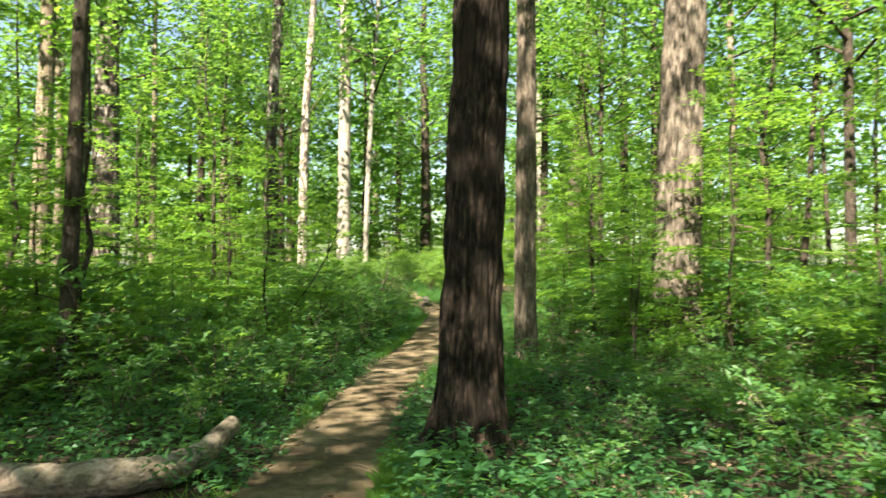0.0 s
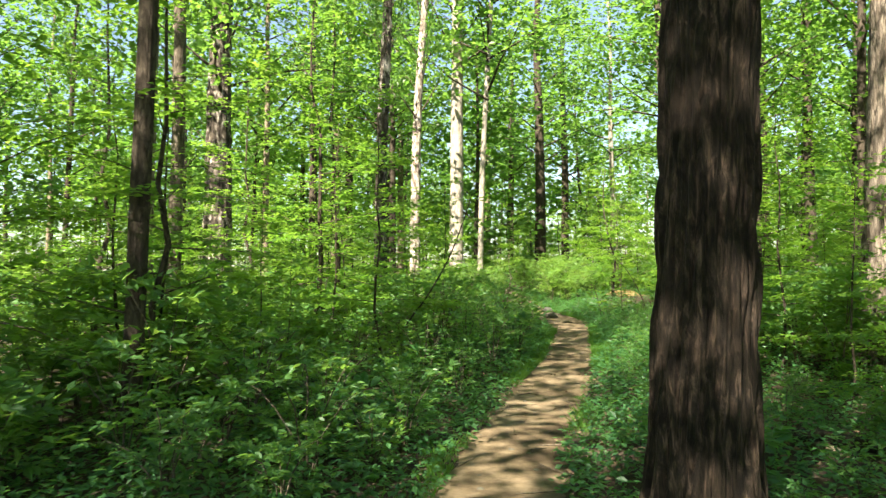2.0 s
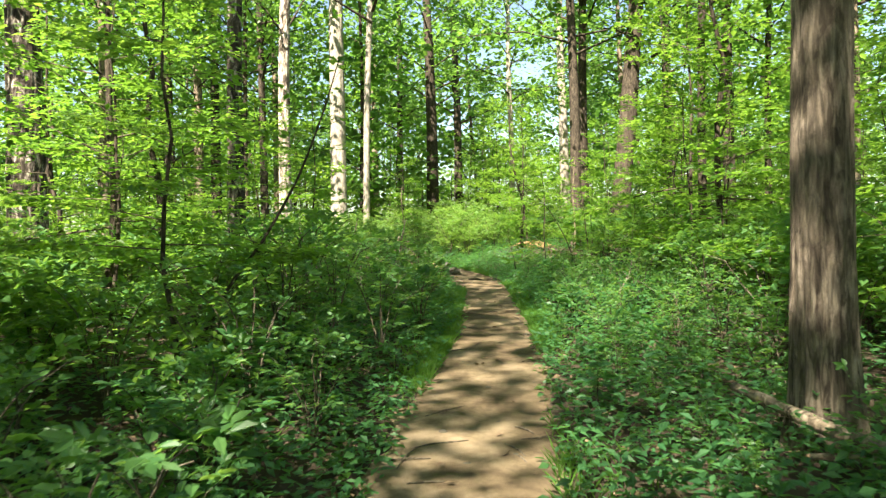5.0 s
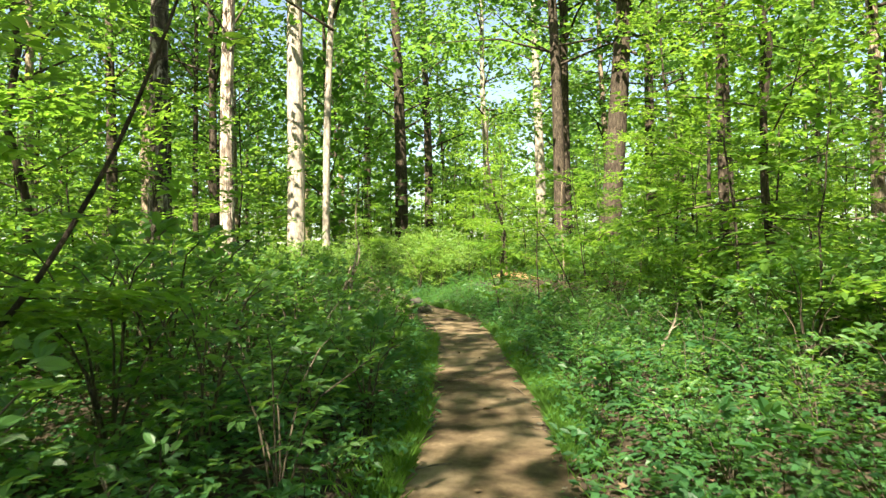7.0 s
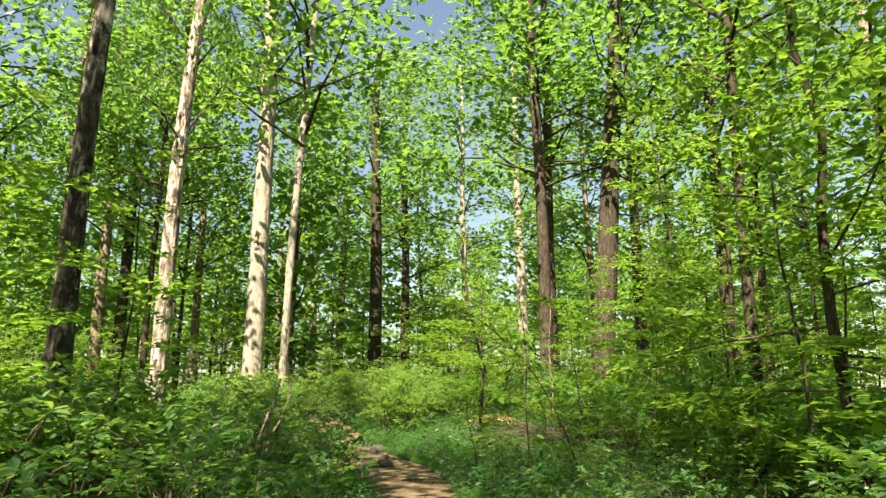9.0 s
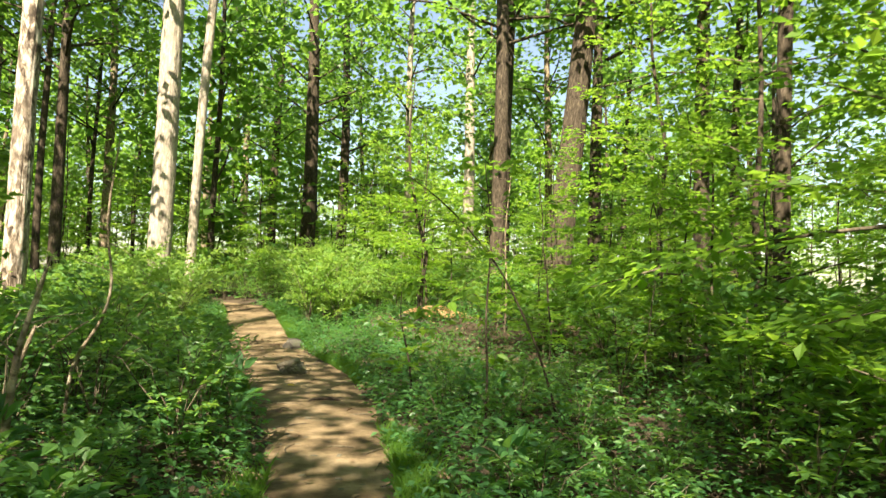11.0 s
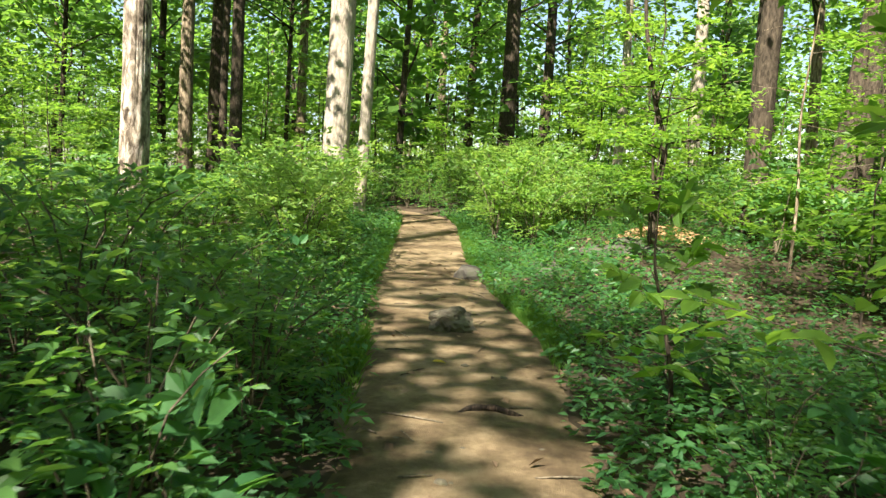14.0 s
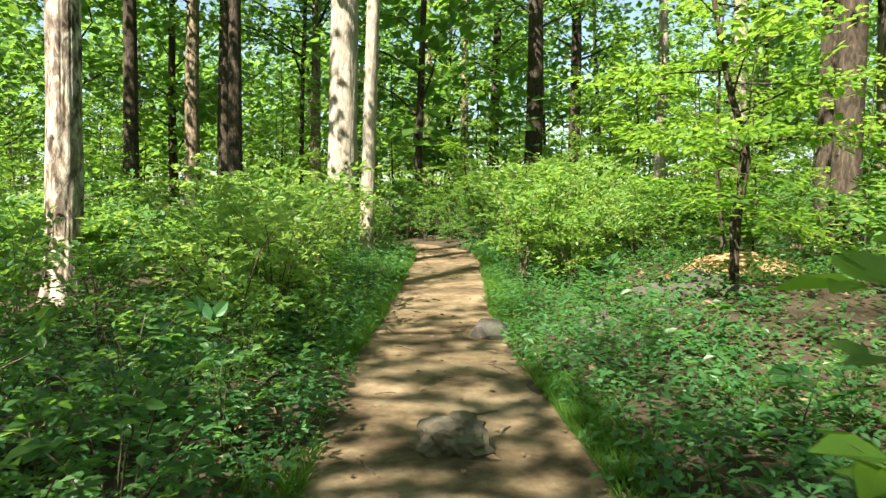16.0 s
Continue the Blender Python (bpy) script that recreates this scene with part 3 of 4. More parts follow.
# (-5.9, 17.4) is added for the shade it throws towards the path.
for k, (x, y, scale) in enumerate(((4.3, 20.4, 1.0), (5.2, 24.8, 1.0), (7.2, 15.8, 1.0), (-6.2, 20.8, 1.25), (6.6, 30.4, 1.0), (-8.4, 13.6, 1.0), (7.6, 22.4, 1.05), (-11.2, 26.5, 1.2), (-5.9, 17.4, 0.9), (-5.1, 9.9, 0.8), (-7.0, 8.9, 0.9))):
    sapling(x, y, MID_TREES, k % 2, scale, 83 * k, "understory tree with drooping layers of bright leaves", "understory tree")
count, far_wood, far_leaves = 0, [], []
for k in range(900):
    x, y = r.uniform(-55, 55), r.uniform(8, 115)
    side = abs(x - trail_x(y))
    if side < (15 if y < 32 else 7 if y < 50 else 2.0) or count >= 340:
        continue
    count += 1
    scale = r.uniform(0.8, 1.25) * (0.5 if y < 48 else 1.0)
    m = pose(x, y, float(land(x, y)), 0, 0, r.uniform(0, 360)) @ Matrix.Diagonal((scale, scale, scale, 1))
    for me, into in zip(FAR_SAPLINGS[k % 3], (far_wood, None, far_leaves)):
        if into is not None:
            into.append((me, m))
for k in range(120):
    a, d = r.uniform(-0.95, 0.95), r.uniform(105, 170)
    x, y, scale = math.sin(a) * d, 10 + math.cos(a) * d, r.uniform(1.7, 2.9)
    m = pose(x, y, float(land(x, y)) - 0.5, 0, 0, r.uniform(0, 360)) @ Matrix.Diagonal((scale, scale, scale, 1))
    far_wood.append((FAR_SAPLINGS[k % 3][0], m))
    far_leaves.append((FAR_SAPLINGS[k % 3][2], m))
joined("understory_stems", BARK_DARK, far_wood, "thin dark stems of young trees deep in the wood", "understory")
joined("understory_foliage", LEAF_SAPLING, far_leaves, "light green foliage of young trees deep in the wood", "understory")

# ---- shrubs ----
SHRUBS = [make_shrub(300 + k, (1.15, 1.35, 0.95, 1.25, 0.75)[k], (6, 6, 5, 7, 5)[k], (0.42, 0.5, 0.4, 0.45, 0.36)[k], 0.102, 0.056, LEAF_SHRUB) for k in range(5)]
BACK_SHRUBS = [make_shrub(320 + k, (1.2, 1.45, 1.1)[k], 4, (0.55, 0.6, 0.5)[k], 0.16, 0.1, LEAF_SHRUB, False, 2, 0) for k in range(3)]
# Bushes whose leaf colour already holds the sunlit tone.
LIGHT_BUSHES = [make_shrub(360 + k, (1.9, 1.6, 2.0)[k], 9, (0.6, 0.55, 0.62)[k], 0.125, 0.09, LEAF_SUNLIT, times=2) for k in range(3)]
FAR_SHRUBS = [make_shrub(340 + k, (1.6, 1.9, 1.4)[k], 4, (0.85, 0.95, 0.8)[k], 0.27, 0.2, LEAF_SHRUB, False, 2, 0) for k in range(3)]


def shrub(x, y, kinds, k, scale, turn, label="dense spreading shrub with oval green leaves", tall=1.0):
    root = tagged(new("shrub"), label, "shrub")
    for name, me in zip(("stem_clump", "foliage"), kinds[k]):
        part(name, me, root)
    root.matrix_basis = pose(x, y, float(land(x, y)), 0, 0, turn) @ Matrix.Diagonal((scale, scale, scale * tall, 1))
    return root


r = np.random.default_rng(29)
spots, things, far_wood, far_leaves = [], 0, [], []
for k in range(16000):
    x, y = r.uniform(-10, 10), r.uniform(0.5, 48)
    side = x - trail_x(y)
    wide = np.interp(y, TRAIL_Y, TRAIL_W) / 2
    if abs(x - 0.28) < 0.6 and abs(y - 6.6) < 0.6:
        continue
    low = 0 < side < (5.5 if y < 13 else 4.8 if 24 < y < 38 else 2.6) and y < 38
    if abs(side) < wide + (0.42 if side < 0 else 0.5):
        continue
    if 1.0 < x < 4.0 and 32.6 < y < 36.2:
        continue
    if side < 0 and y < 6.7 and side > -3.9 or side > 0 and y < 6.0 and side < 2.0:
        continue
    if low and side > 1.2 and 25 < y < 36.5 and r.uniform() < 0.975 or low and 25 < y < 34.5 and r.uniform() < 0.8:
        continue
    gap = 0.58 if abs(side) < 2.4 else 0.8 if abs(side) < 5 else 1.15
    if any((x - a) ** 2 + (y - b) ** 2 < gap ** 2 for a, b in spots):
        continue
    spots.append((x, y))
    edge = np.clip((abs(side) - wide) / 1.6, 0.35, 1)
    scale = r.uniform(0.8, 1.15) * ((0.46 if y < 13 else 0.62) if low else 1.0) * (0.55 + 0.45 * edge) * (0.68 if side < -1.4 and 26.5 < y < 31.5 else 0.5 if -2.4 < side < 0 and 31.5 <= y < 39 else 1)
    if abs(side) < 3.4 and things < 300:
        things += 1
        shrub(x, y, SHRUBS, k % 5, scale, r.uniform(0, 360))
    else:
        m = pose(x, y, float(land(x, y)), 0, 0, r.uniform(0, 360)) @ Matrix.Diagonal((scale, scale, scale, 1))
        for me, into in zip(BACK_SHRUBS[k % 3], (far_wood, far_leaves)):
            into.append((me, m))
for k, (x, y, scale) in enumerate(((-0.6, 35.2, 0.92), (0.15, 34.8, 0.85), (-0.8, 36.9, 1.0), (-0.2, 36.1, 1.0), (0.5, 35.7, 0.85), (0.3, 37.4, 1.05), (-0.7, 38.6, 1.05), (1.1, 38.9, 1.0), (0.0, 40.2, 1.1), (1.3, 36.9, 0.75), (-2.1, 43.2, 1.0), (-1.0, 42.0, 1.05), (-3.1, 45.0, 1.1),
                                  (-4.5, 40.2, 0.8), (-4.6, 38.0, 0.85), (-3.9, 34.6, 0.85), (2.4, 39.4, 0.9), (-2.75, 29.2, 0.7), (-3.0, 30.8, 0.85), (-3.9, 31.6, 0.95), (-3.4, 32.3, 0.95), (-4.8, 33.6, 1.0))):
    shrub(x, y, LIGHT_BUSHES, k % 3, scale, 71 * k, "tall arching bush with leaves coloured light green as if sunlit")
count = 0
for k in range(3000):
    x, y = r.uniform(-36, 36), r.uniform(2, 85)
    side = abs(x - trail_x(y))
    if side < 9.5 and y < 46 or side < 1.6 and y < 41 or count >= 170:
        continue
    count += 1
    scale = r.uniform(0.7, 1.15)
    m = pose(x, y, float(land(x, y)), 0, 0, r.uniform(0, 360)) @ Matrix.Diagonal((scale, scale, scale, 1))
    for me, into in zip(FAR_SHRUBS[k % 3], (far_wood, far_leaves)):
        into.append((me, m))
joined("thicket_stems", BARK_TWIG, far_wood, "tangled stems of a thicket deeper in the wood", "thicket")
joined("thicket_foliage", LEAF_SHRUB, far_leaves, "green leaves of a thicket deeper in the wood", "thicket")

# ---- low plants, grass and litter ----
def scatter(seed, n, xlo, xhi, ylo, yhi, keep):
    q = np.random.default_rng(seed)
    x, y = q.uniform(xlo, xhi, n), q.uniform(ylo, yhi, n)
    side = x - trail_x(y)
    k = keep(side, y, q.uniform(0, 1, n), np.interp(y, TRAIL_Y, TRAIL_W) / 2, x)
    return q, x[k], y[k]


def herb_keep(s, y, u, w, x):
    patch = np.sin(x * 2.1 + 1.3 * np.sin(y)) + np.sin(y * 1.7 + x)
    by_log = (x > -4.6) & (x < -1.5) & (y > 3.6) & (y < 5.1)
    open_floor = (x > 0.2) & (x < 1.8) & (y > 30.8) & (y < 33.2) & (u > 0.6)
    return ~by_log & ~open_floor & (np.abs(s) > w - 0.02) & (u < np.exp(-np.clip(np.abs(s) - 1.8, 0, 9) * 0.35)) & (patch > -1.9)


q, x, y = scatter(41, 39000, -6, 6.5, 1, 42, herb_keep)
each = 8
n = len(x)
bx, by = np.repeat(x, each), np.repeat(y, each)
hgt = np.repeat(q.uniform(0.06, 0.42, n) * np.clip((np.abs(x - trail_x(y)) - 0.25) / 0.8, 0.3, 1), each) * np.clip(q.uniform(0.3, 1.1, n * each), 0, 1)
ang = q.uniform(0, 6.283, n * each)
outw = q.uniform(0.02, 0.12, n * each)
base = np.stack([bx + np.cos(ang) * outw, by + np.sin(ang) * outw, land(bx, by) + hgt], -1)
along = np.stack([np.cos(ang), np.sin(ang), q.normal(-0.05, 0.3, n * each)], -1)
up = np.stack([q.normal(0, 0.3, n * each), q.normal(0, 0.3, n * each), np.ones(n * each)], -1)
size = q.uniform(0.04, 0.1, n * each)
undergrowth = new("undergrowth", leaves_mesh("undergrowth", base, along, up, size, size * 0.55, LEAF_HERB))
tagged(undergrowth, "low herbs and seedlings covering the forest floor", "undergrowth", kind="stuff")


q = np.random.default_rng(43)
y = q.uniform(3, 41, 60000)
sgn = np.where(q.uniform(0, 1, len(y)) < 0.5, -1.0, 1.0)
k = np.sin(y * 1.1 + sgn * 2) + np.sin(y * 0.37 + 1) + q.normal(0, 0.5, len(y)) > 0.35 - (y > 26) * 0.8
y, sgn = y[k], sgn[k]
x = trail_x(y) + sgn * (np.interp(y, TRAIL_Y, TRAIL_W) / 2 - 0.06 + q.exponential(0.14, len(y)))
n = len(x)
ang = q.uniform(0, 6.283, n)
base = np.stack([x, y, land(x, y) - 0.005], -1)
along = np.stack([np.cos(ang) * 0.6, np.sin(ang) * 0.6, q.uniform(0.5, 1.6, n)], -1)
up = np.stack([-np.cos(ang), -np.sin(ang), np.full(n, 0.6)], -1)
size = q.uniform(0.06, 0.19, n)
grass = new("grass", leaves_mesh("grass", base, along, up, size, np.full(n, 0.009), LEAF_GRASS))
tagged(grass, "short green grass along the edges of the path", "grass", kind="stuff")


q = np.random.default_rng(45)
x, y = q.uniform(-34, 34, 9500), q.uniform(-12, 60, 9500)
k = np.abs(x - trail_x(y)) > np.where((y > 1) & (y < 42), 5.5, 1.2)
x, y = x[k], y[k]
n, each = len(x), 4
bx, by = np.repeat(x, each), np.repeat(y, each)
ang = q.uniform(0, 6.283, n * each)
base = np.stack([bx + np.cos(ang) * 0.05, by + np.sin(ang) * 0.05, land(bx, by) + q.uniform(0.05, 0.4, n * each)], -1)
along = np.stack([np.cos(ang), np.sin(ang), q.normal(-0.05, 0.3, n * each)], -1)
up = np.stack([q.normal(0, 0.3, n * each), q.normal(0, 0.3, n * each), np.ones(n * each)], -1)
size = q.uniform(0.16, 0.32, n * each)
wider = new("undergrowth", leaves_mesh("undergrowth", base, along, up, size, size * 0.6, LEAF_HERB))
tagged(wider, "leafy ground cover deeper in the wood", "undergrowth", kind="stuff")


def litter_keep(s, y, u, w, x):
    return (np.abs(s) > w - 0.05) | (u < 0.16)


q, x, y = scatter(47, 16000, -6, 7, 0, 42, litter_keep)
n = len(x)
ang = q.uniform(0, 6.283, n)
base = np.stack([x, y, land(x, y) + 0.03 + q.uniform(0, 0.02, n)], -1)
along = np.stack([np.cos(ang), np.sin(ang), q.normal(0, 0.25, n)], -1)
up = np.stack([q.normal(0, 0.35, n), q.normal(0, 0.35, n), np.ones(n)], -1)
size = q.uniform(0.04, 0.1, n)
litter = new("leaf_litter", leaves_mesh("leaf_litter", base, along, up, size, size * 0.6, LEAF_DEAD))
tagged(litter, "dry brown fallen leaves scattered over the soil", "leaf litter", kind="stuff")


# ---- logs, sticks, stones ----
def limb_thing(name, points, radii, label, category, material, sides=20, knots=0.12, rings=40, seed=1.0, capped=True):
    """A fallen log or branch along points, with swellings and a broken end."""
    p = np.asarray(points, dtype=float)
    k = np.linspace(0, len(p) - 1, rings)
    line = np.stack([np.interp(k, np.arange(len(p)), p[:, c]) for c in range(3)], -1)
    for _ in range(3):
        line[1:-1] = (line[:-2] + 2 * line[1:-1] + line[2:]) / 4
    rad = np.interp(k, np.arange(len(p)), radii)
    verts, faces = [], []
    if capped:
        line = np.concatenate([line[:1], line, line[-1:]])
        rad = np.concatenate([[0.001], rad, [0.001]])
    tube(line, rad, sides, verts, faces)
    v = verts[0]
    centre = np.repeat(line, sides, 0)
    for j in range(len(v)):
        d = v[j] - centre[j]
        v[j] = centre[j] + d * (1 + knots * noise.noise(Vector(v[j]) * 5 + Vector((seed, 0, 0))) + knots * 0.5 * noise.noise(Vector(v[j]) * 17))
    ob = new(name, mesh_of(name, v, faces[0], material, True))
    return tagged(ob, label, category)


def on_land(x, y, up=0.0):
    return (x, y, float(land(x, y)) + up)


limb_thing("fallen_log", [on_land(-4.7, 4.5, 0.1), on_land(-3.7, 4.72, 0.12), on_land(-2.9, 4.92, 0.13), on_land(-2.3, 5.1, 0.12), on_land(-2.03, 5.35, 0.13), on_land(-1.92, 5.75, 0.18), on_land(-1.86, 6.3, 0.31)],
           (0.14, 0.145, 0.135, 0.125, 0.115, 0.105, 0.08), "bleached bent log lying beside the path, one end raised", "log", WOOD_BLEACHED, 32, 0.18, 80)
limb_thing("fallen_branch", [on_land(0.95, 11.9, 0.35), on_land(1.15, 11.0, 0.22), on_land(1.5, 10.1, 0.12), on_land(1.95, 9.2, 0.04)], (0.03, 0.045, 0.05, 0.035), "dark fallen branch with lichen in the undergrowth", "branch", BARK_GREY, 12, 0.25)
limb_thing("fallen_branch", [on_land(1.02, 11.08, 0.09), on_land(1.45, 11.0, 0.1), on_land(1.9, 10.95, 0.07), on_land(2.35, 10.9, 0.03)], (0.018, 0.024, 0.024, 0.014), "thin pale dead stick lying across a trunk's foot", "branch", WOOD_BLEACHED, 10, 0.2)
limb_thing("fallen_branch", [on_land(1.25, 9.75, 0.04), on_land(1.5, 9.6, 0.1), on_land(1.85, 9.45, 0.13), on_land(2.4, 9.35, 0.08)], (0.03, 0.055, 0.06, 0.05), "dark rotten branch among leaf litter", "branch", BARK_DARK, 14, 0.25)
limb_thing("fallen_log", [on_land(2.5, 6.9, 0.1), on_land(3.4, 6.8, 0.11), on_land(4.6, 6.5, 0.1)], (0.1, 0.12, 0.11), "dark rotting log half hidden by leaves", "log", BARK_DARK, 20, 0.2)
limb_thing("fallen_log", [on_land(3.3, 8.3, 0.05), on_land(3.9, 8.9, 0.14), on_land(4.7, 9.0, 0.25)], (0.06, 0.08, 0.05), "short pale dead log among leaves", "log", WOOD_BLEACHED, 16, 0.2)
limb_thing("tree_root", [on_land(-0.34, 25.28, 0.0), on_land(-0.24, 25.4, 0.035), on_land(-0.08, 25.42, 0.04), on_land(0.02, 25.36, 0.03), on_land(0.14, 25.38, 0.0)], (0.008, 0.02, 0.023, 0.019, 0.007), "dark gnarled root crossing the dirt path", "root", BARK_BROWN, 12, 0.3, 30)


def stone(name, x, y, size, label, material, seed, sink=0.25, category="rock"):
    bm = bmesh.new()
    bmesh.ops.create_icosphere(bm, subdivisions=4 if max(size) > 0.2 else 2, radius=1)
    for v in bm.verts:
        c = v.co.copy()
        f = 1 + 0.38 * noise.noise(c * 1.3 + Vector((seed, 0, 0))) + 0.22 * abs(noise.noise(c * 2.9 + Vector((0, seed, 0)))) + 0.09 * noise.noise(c * 6) + 0.05 * noise.noise(c * 14)
        v.co = Vector((c.x * size[0], c.y * size[1], c.z * size[2])) * f
    me = bpy.data.meshes.new(name)
    bm.to_mesh(me)
    bm.free()
    me.materials.append(material)
    ob = new(name, me)
    ob.location = (x, y, float(land(x, y)) + size[2] * (1 - 2 * sink) + 0.01)
    return tagged(ob, label, category)


stone("rock", -0.62, 27.75, (0.22, 0.17, 0.15), "weathered mossy rock bedded in the middle of the path", STONE, 3.0, 0.3)
stone("rock", -0.78, 31.4, (0.2, 0.18, 0.14), "dark mossy rock at the edge of the path", STONE_DARK, 8.0, 0.3)
r = np.random.default_rng(53)
for k in range(26):
    x, y = r.uniform(0.2, 2.0), r.uniform(31.4, 33.6)
    s = r.uniform(0.06, 0.16)
    tagged(stone("stone", x, y, (s * 1.3, s, s * 0.7), "dark stone in a low heap beside the path", STONE_DARK, 11.0 + k, 0.3, "stone"), group="stones heaped beside the path")
for k in range(130):
    y = r.uniform(4, 36)
    x = trail_x(y) + r.uniform(-0.55, 0.55)
    s = r.uniform(0.008, 0.028)
    tagged(stone("pebble", x, y, (s * 1.2, s, s * 0.6), "small pale pebble on the dirt path", STONE, 70.0 + k, 0.2, "pebble"), group="pebbles on the path")
for k in range(70):
    y = r.uniform(5, 34)
    x = float(trail_x(y) + r.uniform(-0.6, 0.6))
    a, l = r.uniform(0, 3.14), r.uniform(0.06, 0.22)
    p = [on_land(x - math.cos(a) * l, y - math.sin(a) * l, 0.028), on_land(x + r.normal(0, 0.02), y, 0.036), on_land(x + math.cos(a) * l, y + math.sin(a) * l, 0.028)]
    tagged(limb_thing("twig", p, (0.004, 0.006, 0.003), "thin dry twig lying on the path", "twig", BARK_TWIG, 6, 0.1, 8), group="twigs on the path")
leaf_y = leaves_mesh("fallen_yellow_leaf", np.array([[-0.62, 26.4, float(land(-0.62, 26.4)) + 0.045]]), np.array([[1.0, 0.2, 0.05]]), np.array([[0.1, 0, 1.0]]), np.array([0.11]), np.array([0.06]), LEAF_YELLOW, True)
tagged(new("fallen_yellow_leaf", leaf_y), "single yellow leaf lying on the path", "leaf")


# ---- single plants that stand out ----
def single_plant(name, points, radii, first, branches, reach, leaf, step, label, category, bark, leaves, seed, rise=0.2, droop=0.05, fine=True, times=1, twigs=1):
    """A young tree grown along a given stem; leafless where leaves is None."""
    p, q = np.asarray(points, dtype=float), np.asarray(radii, dtype=float)
    root = tagged(new(name), label, category)
    root.location = p[0]
    p = p - p[0]
    k = np.linspace(0, len(p) - 1, 16)
    line = np.stack([np.interp(k, np.arange(len(p)), p[:, c]) for c in range(3)], -1)
    line[1:-1] = (line[:-2] + 2 * line[1:-1] + line[2:]) / 4
    line[0, 2] -= 0.06
    rad = np.interp(k, np.arange(len(p)), q)
    t, b, w, u, z = grow(seed, (line, rad, first), branches, reach, rise, droop, leaf, step * 1.9, step, 0.28, times=times, spread=leaf * 0.7)
    part("stem", wood_mesh("stem", [(line, rad)], bark, 9), root)
    for points_radii in t[::twigs]:
        part("branch", wood_mesh("branch", [points_radii], bark, 5), root)
    if leaves is not None:
        part("foliage", leaves_mesh("foliage", b, w, u, z, z * 0.6, leaves, fine), root)
    return root


g = float(land(1.87, 31.9))
single_plant("sapling", [(1.87, 31.9, g - 0.03), (1.86, 31.9, g + 0.5), (1.9, 31.9, g + 1.1), (2.0, 31.9, g + 1.55), (1.8, 31.92, g + 2.05), (1.68, 31.9, g + 2.6), (1.45, 31.9, g + 3.8), (1.6, 32.0, g + 5.4)],
             (0.06, 0.05, 0.045, 0.045, 0.038, 0.032, 0.026, 0.01), 0.36, 20, 2.1, 0.13, 0.1, "crooked young tree with a dark bent stem beside the path", "sapling", BARK_DARK, LEAF_SAPLING, 601, times=3, fine=False)
g = float(land(0.92, 25.15))
single_plant("sapling", [(0.92, 25.15, g), (0.91, 25.15, g + 0.35), (0.84, 25.17, g + 0.7), (0.76, 25.17, g + 1.0), (0.76, 25.15, g + 1.35)], (0.016, 0.014, 0.011, 0.008, 0.004), 0.08, 15, 0.66, 0.16, 0.1,
             "small forked seedling tree with broad oval leaves", "sapling", BARK_DARK, LEAF_SAPLING, 607)
g = float(land(1.35, 23.0))
single_plant("sapling", [(1.35, 23.0, g), (1.36, 23.0, g + 0.6), (1.33, 23.02, g + 1.2), (1.38, 23.05, g + 1.9), (1.3, 23.1, g + 2.6)], (0.014, 0.012, 0.01, 0.007, 0.004), 0.3, 14, 0.85, 0.13, 0.09,
             "slender young tree with dark stem and layered leaves", "sapling", BARK_DARK, LEAF_SAPLING, 609)
g = float(land(-3.4, 13.9))
single_plant("sapling", [(-3.4, 13.9, g), (-3.0, 14.0, g + 0.8), (-2.66, 14.1, g + 1.25), (-2.3, 14.1, g + 1.85), (-2.05, 14.15, g + 2.5), (-1.9, 14.2, g + 3.0)], (0.02, 0.018, 0.015, 0.012, 0.009, 0.005), 0.3, 9, 0.8, 0.12, 0.1,
             "thin dark stem arching over the shrubs, sparsely leaved", "sapling", BARK_DARK, LEAF_SAPLING, 611)
g = float(land(2.2, 23.4))
single_plant("sapling", [(2.2, 23.4, g), (1.95, 23.45, g + 0.8), (1.6, 23.5, g + 1.5), (1.2, 23.45, g + 1.95), (0.85, 23.4, g + 2.25), (0.4, 23.3, g + 2.5)], (0.013, 0.012, 0.01, 0.008, 0.006, 0.004), 0.3, 10, 0.9, 0.12, 0.1,
             "slender dark stem leaning towards the path with bright leaves", "sapling", BARK_DARK, LEAF_SAPLING, 613)
g = float(land(3.5, 30.9))
single_plant("dead_sapling", [(3.5, 30.9, g), (3.52, 30.9, g + 1.0), (3.46, 30.95, g + 2.0), (3.55, 31.0, g + 2.9), (3.6, 31.0, g + 3.5)], (0.022, 0.02, 0.016, 0.012, 0.006), 0.3, 8, 1.3, 0.1, 0.3,
             "dead grey sapling with bare sideways branches", "dead tree", BARK_GREY, None, 617, rise=0.05)
for k, (x, y, h) in enumerate(((-1.8, 20.6, 1.45), (-1.95, 20.9, 1.1), (-3.15, 24.4, 1.6))):
    g = float(land(x, y))
    single_plant("dead_sapling", [(x, y, g), (x + 0.06, y, g + h * 0.4), (x + 0.1, y, g + h * 0.7), (x + 0.2, y + 0.05, g + h)], (0.026, 0.022, 0.018, 0.009), 0.45, 4, 0.45, 0.1, 0.3,
                 "pale bare dead sapling standing among the shrubs", "dead tree", WOOD_BLEACHED, None, 620 + k, rise=0.5)
g = float(land(-2.0, 22.2))
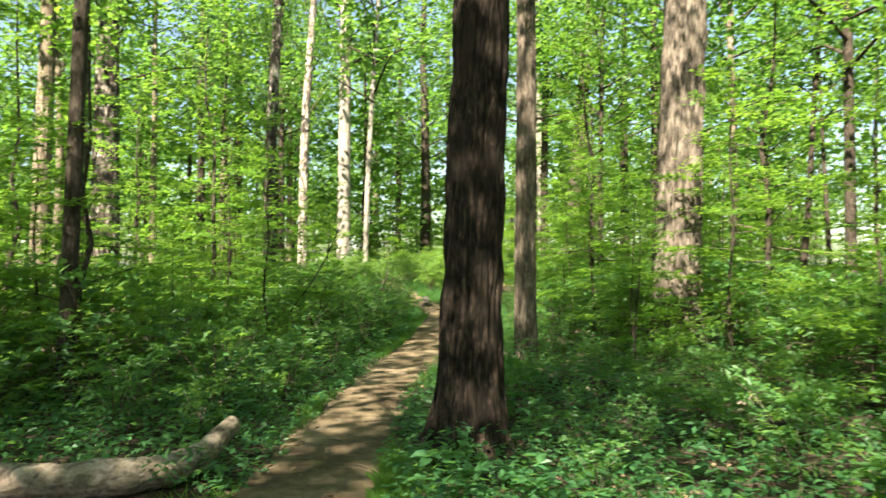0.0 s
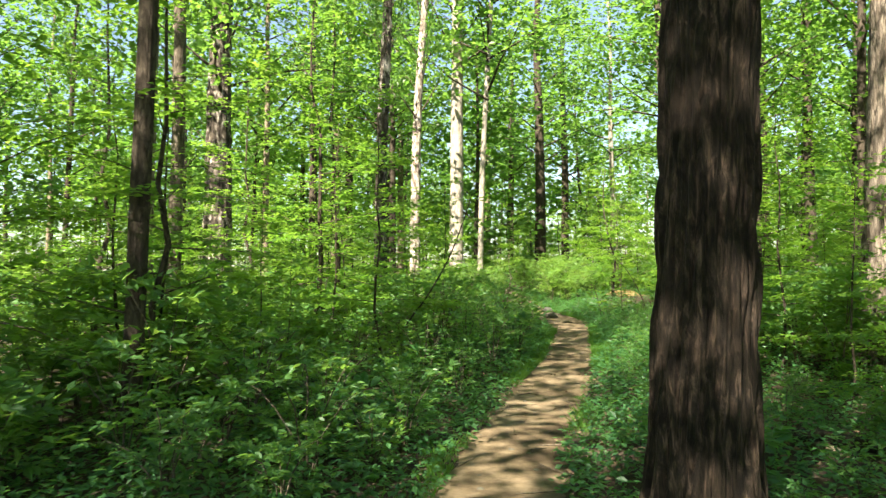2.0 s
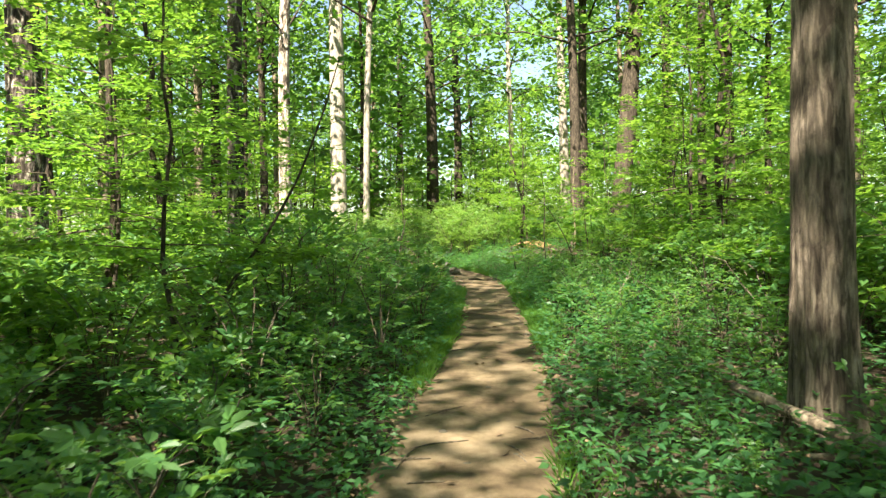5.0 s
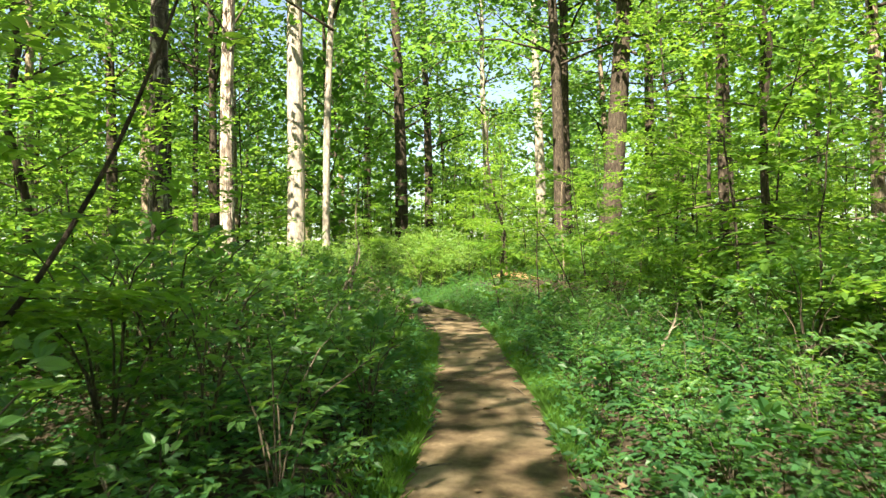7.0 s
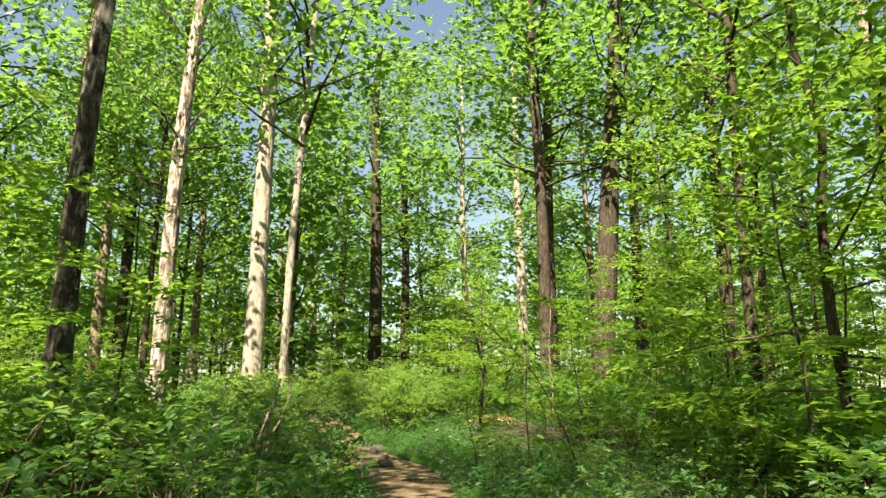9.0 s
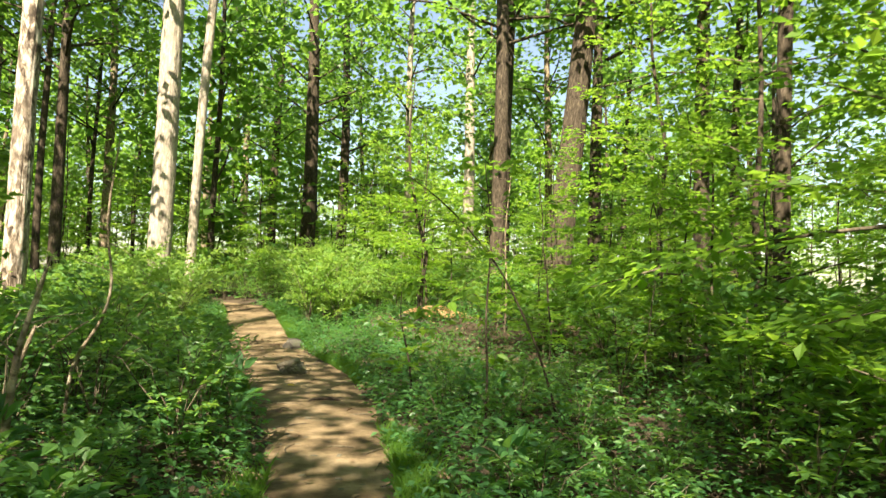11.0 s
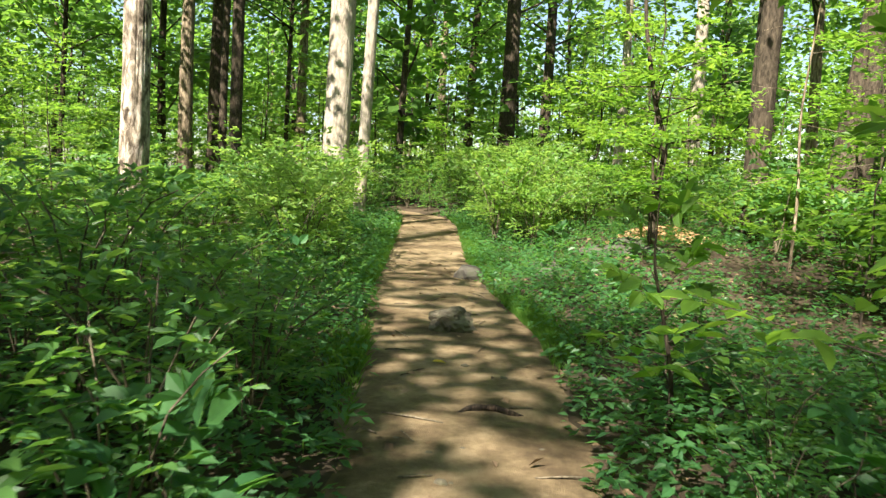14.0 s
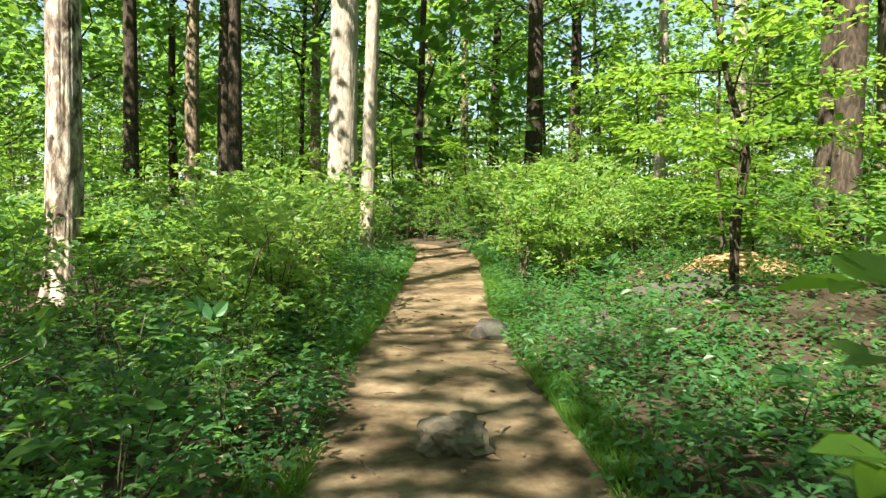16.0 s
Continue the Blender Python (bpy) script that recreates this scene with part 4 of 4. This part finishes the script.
single_plant("dead_sapling", [(-2.0, 22.2, g), (-1.97, 22.2, g + 0.7), (-1.76, 22.2, g + 1.02), (-1.7, 22.2, g + 1.3), (-1.78, 22.22, g + 1.75), (-1.72, 22.25, g + 2.4)], (0.014, 0.013, 0.012, 0.011, 0.009, 0.005), 0.6, 5, 0.5, 0.1, 0.3,
             "thin bowed grey dead stem beside the path", "dead tree", WOOD_BLEACHED, None, 627, rise=0.3)
g = float(land(1.62, 17.8))
single_plant("dead_branch", [(1.62, 17.8, g), (1.7, 17.8, g + 0.2), (1.85, 17.85, g + 0.42), (1.9, 17.9, g + 0.62)], (0.02, 0.017, 0.012, 0.006), 0.1, 9, 0.55, 0.1, 0.3,
             "tangle of bleached dead branches beside the path", "branch", WOOD_BLEACHED, None, 631, rise=0.35)

SEEDLINGS = [make_sapling(640 + k, (0.5, 0.65, 0.42)[k], 0.007, 0.15, (7, 9, 6)[k], (0.34, 0.4, 0.3)[k], 0.13, 0.1, LEAF_HERB, 0.2, True, 0.2, times=1) for k in range(3)]
r = np.random.default_rng(61)
for k in range(70):
    y = r.uniform(4.5, 33)
    w = float(np.interp(y, TRAIL_Y, TRAIL_W)) / 2
    x = float(trail_x(y)) + (w + r.uniform(0.3, 1.5)) * (1 if r.uniform() < 0.5 else -1)
    if y < 6.2 and x < -1.3 or abs(x - 0.28) + abs(y - 6.6) < 0.6:
        continue
    o = sapling(x, y, SEEDLINGS, k % 3, r.uniform(0.7, 1.15), r.uniform(0, 360), "broad-leaved seedling at the edge of the path", "seedling")
    o.name = "seedling"
clay_v = []
for k in range(9):
    for j in range(25):
        a, f = j * 2 * math.pi / 24, k / 8
        d = f * (1 + 0.3 * noise.noise((math.cos(a) * 1.5, math.sin(a) * 1.5, 2.0)))
        x, y = 2.55 + math.cos(a) * d * 1.1 + math.sin(a) * d * 0.3, 34.4 + math.sin(a) * d * 1.2
        clay_v.append((x, y, float(land(x, y)) + 0.28 * (1 - f * f) + 0.05 * noise.noise((x * 2, y * 2, 0)) * (1 - f) - 0.03 * f))
i = (np.arange(8)[:, None] * 25 + np.arange(24)[None]).reshape(-1)
tagged(new("soil_mound", mesh_of("soil_mound", clay_v, np.stack([i, i + 25, i + 26, i + 1], -1), CLAY, True)), "low mound of bare orange-brown clay among plants", "mound")
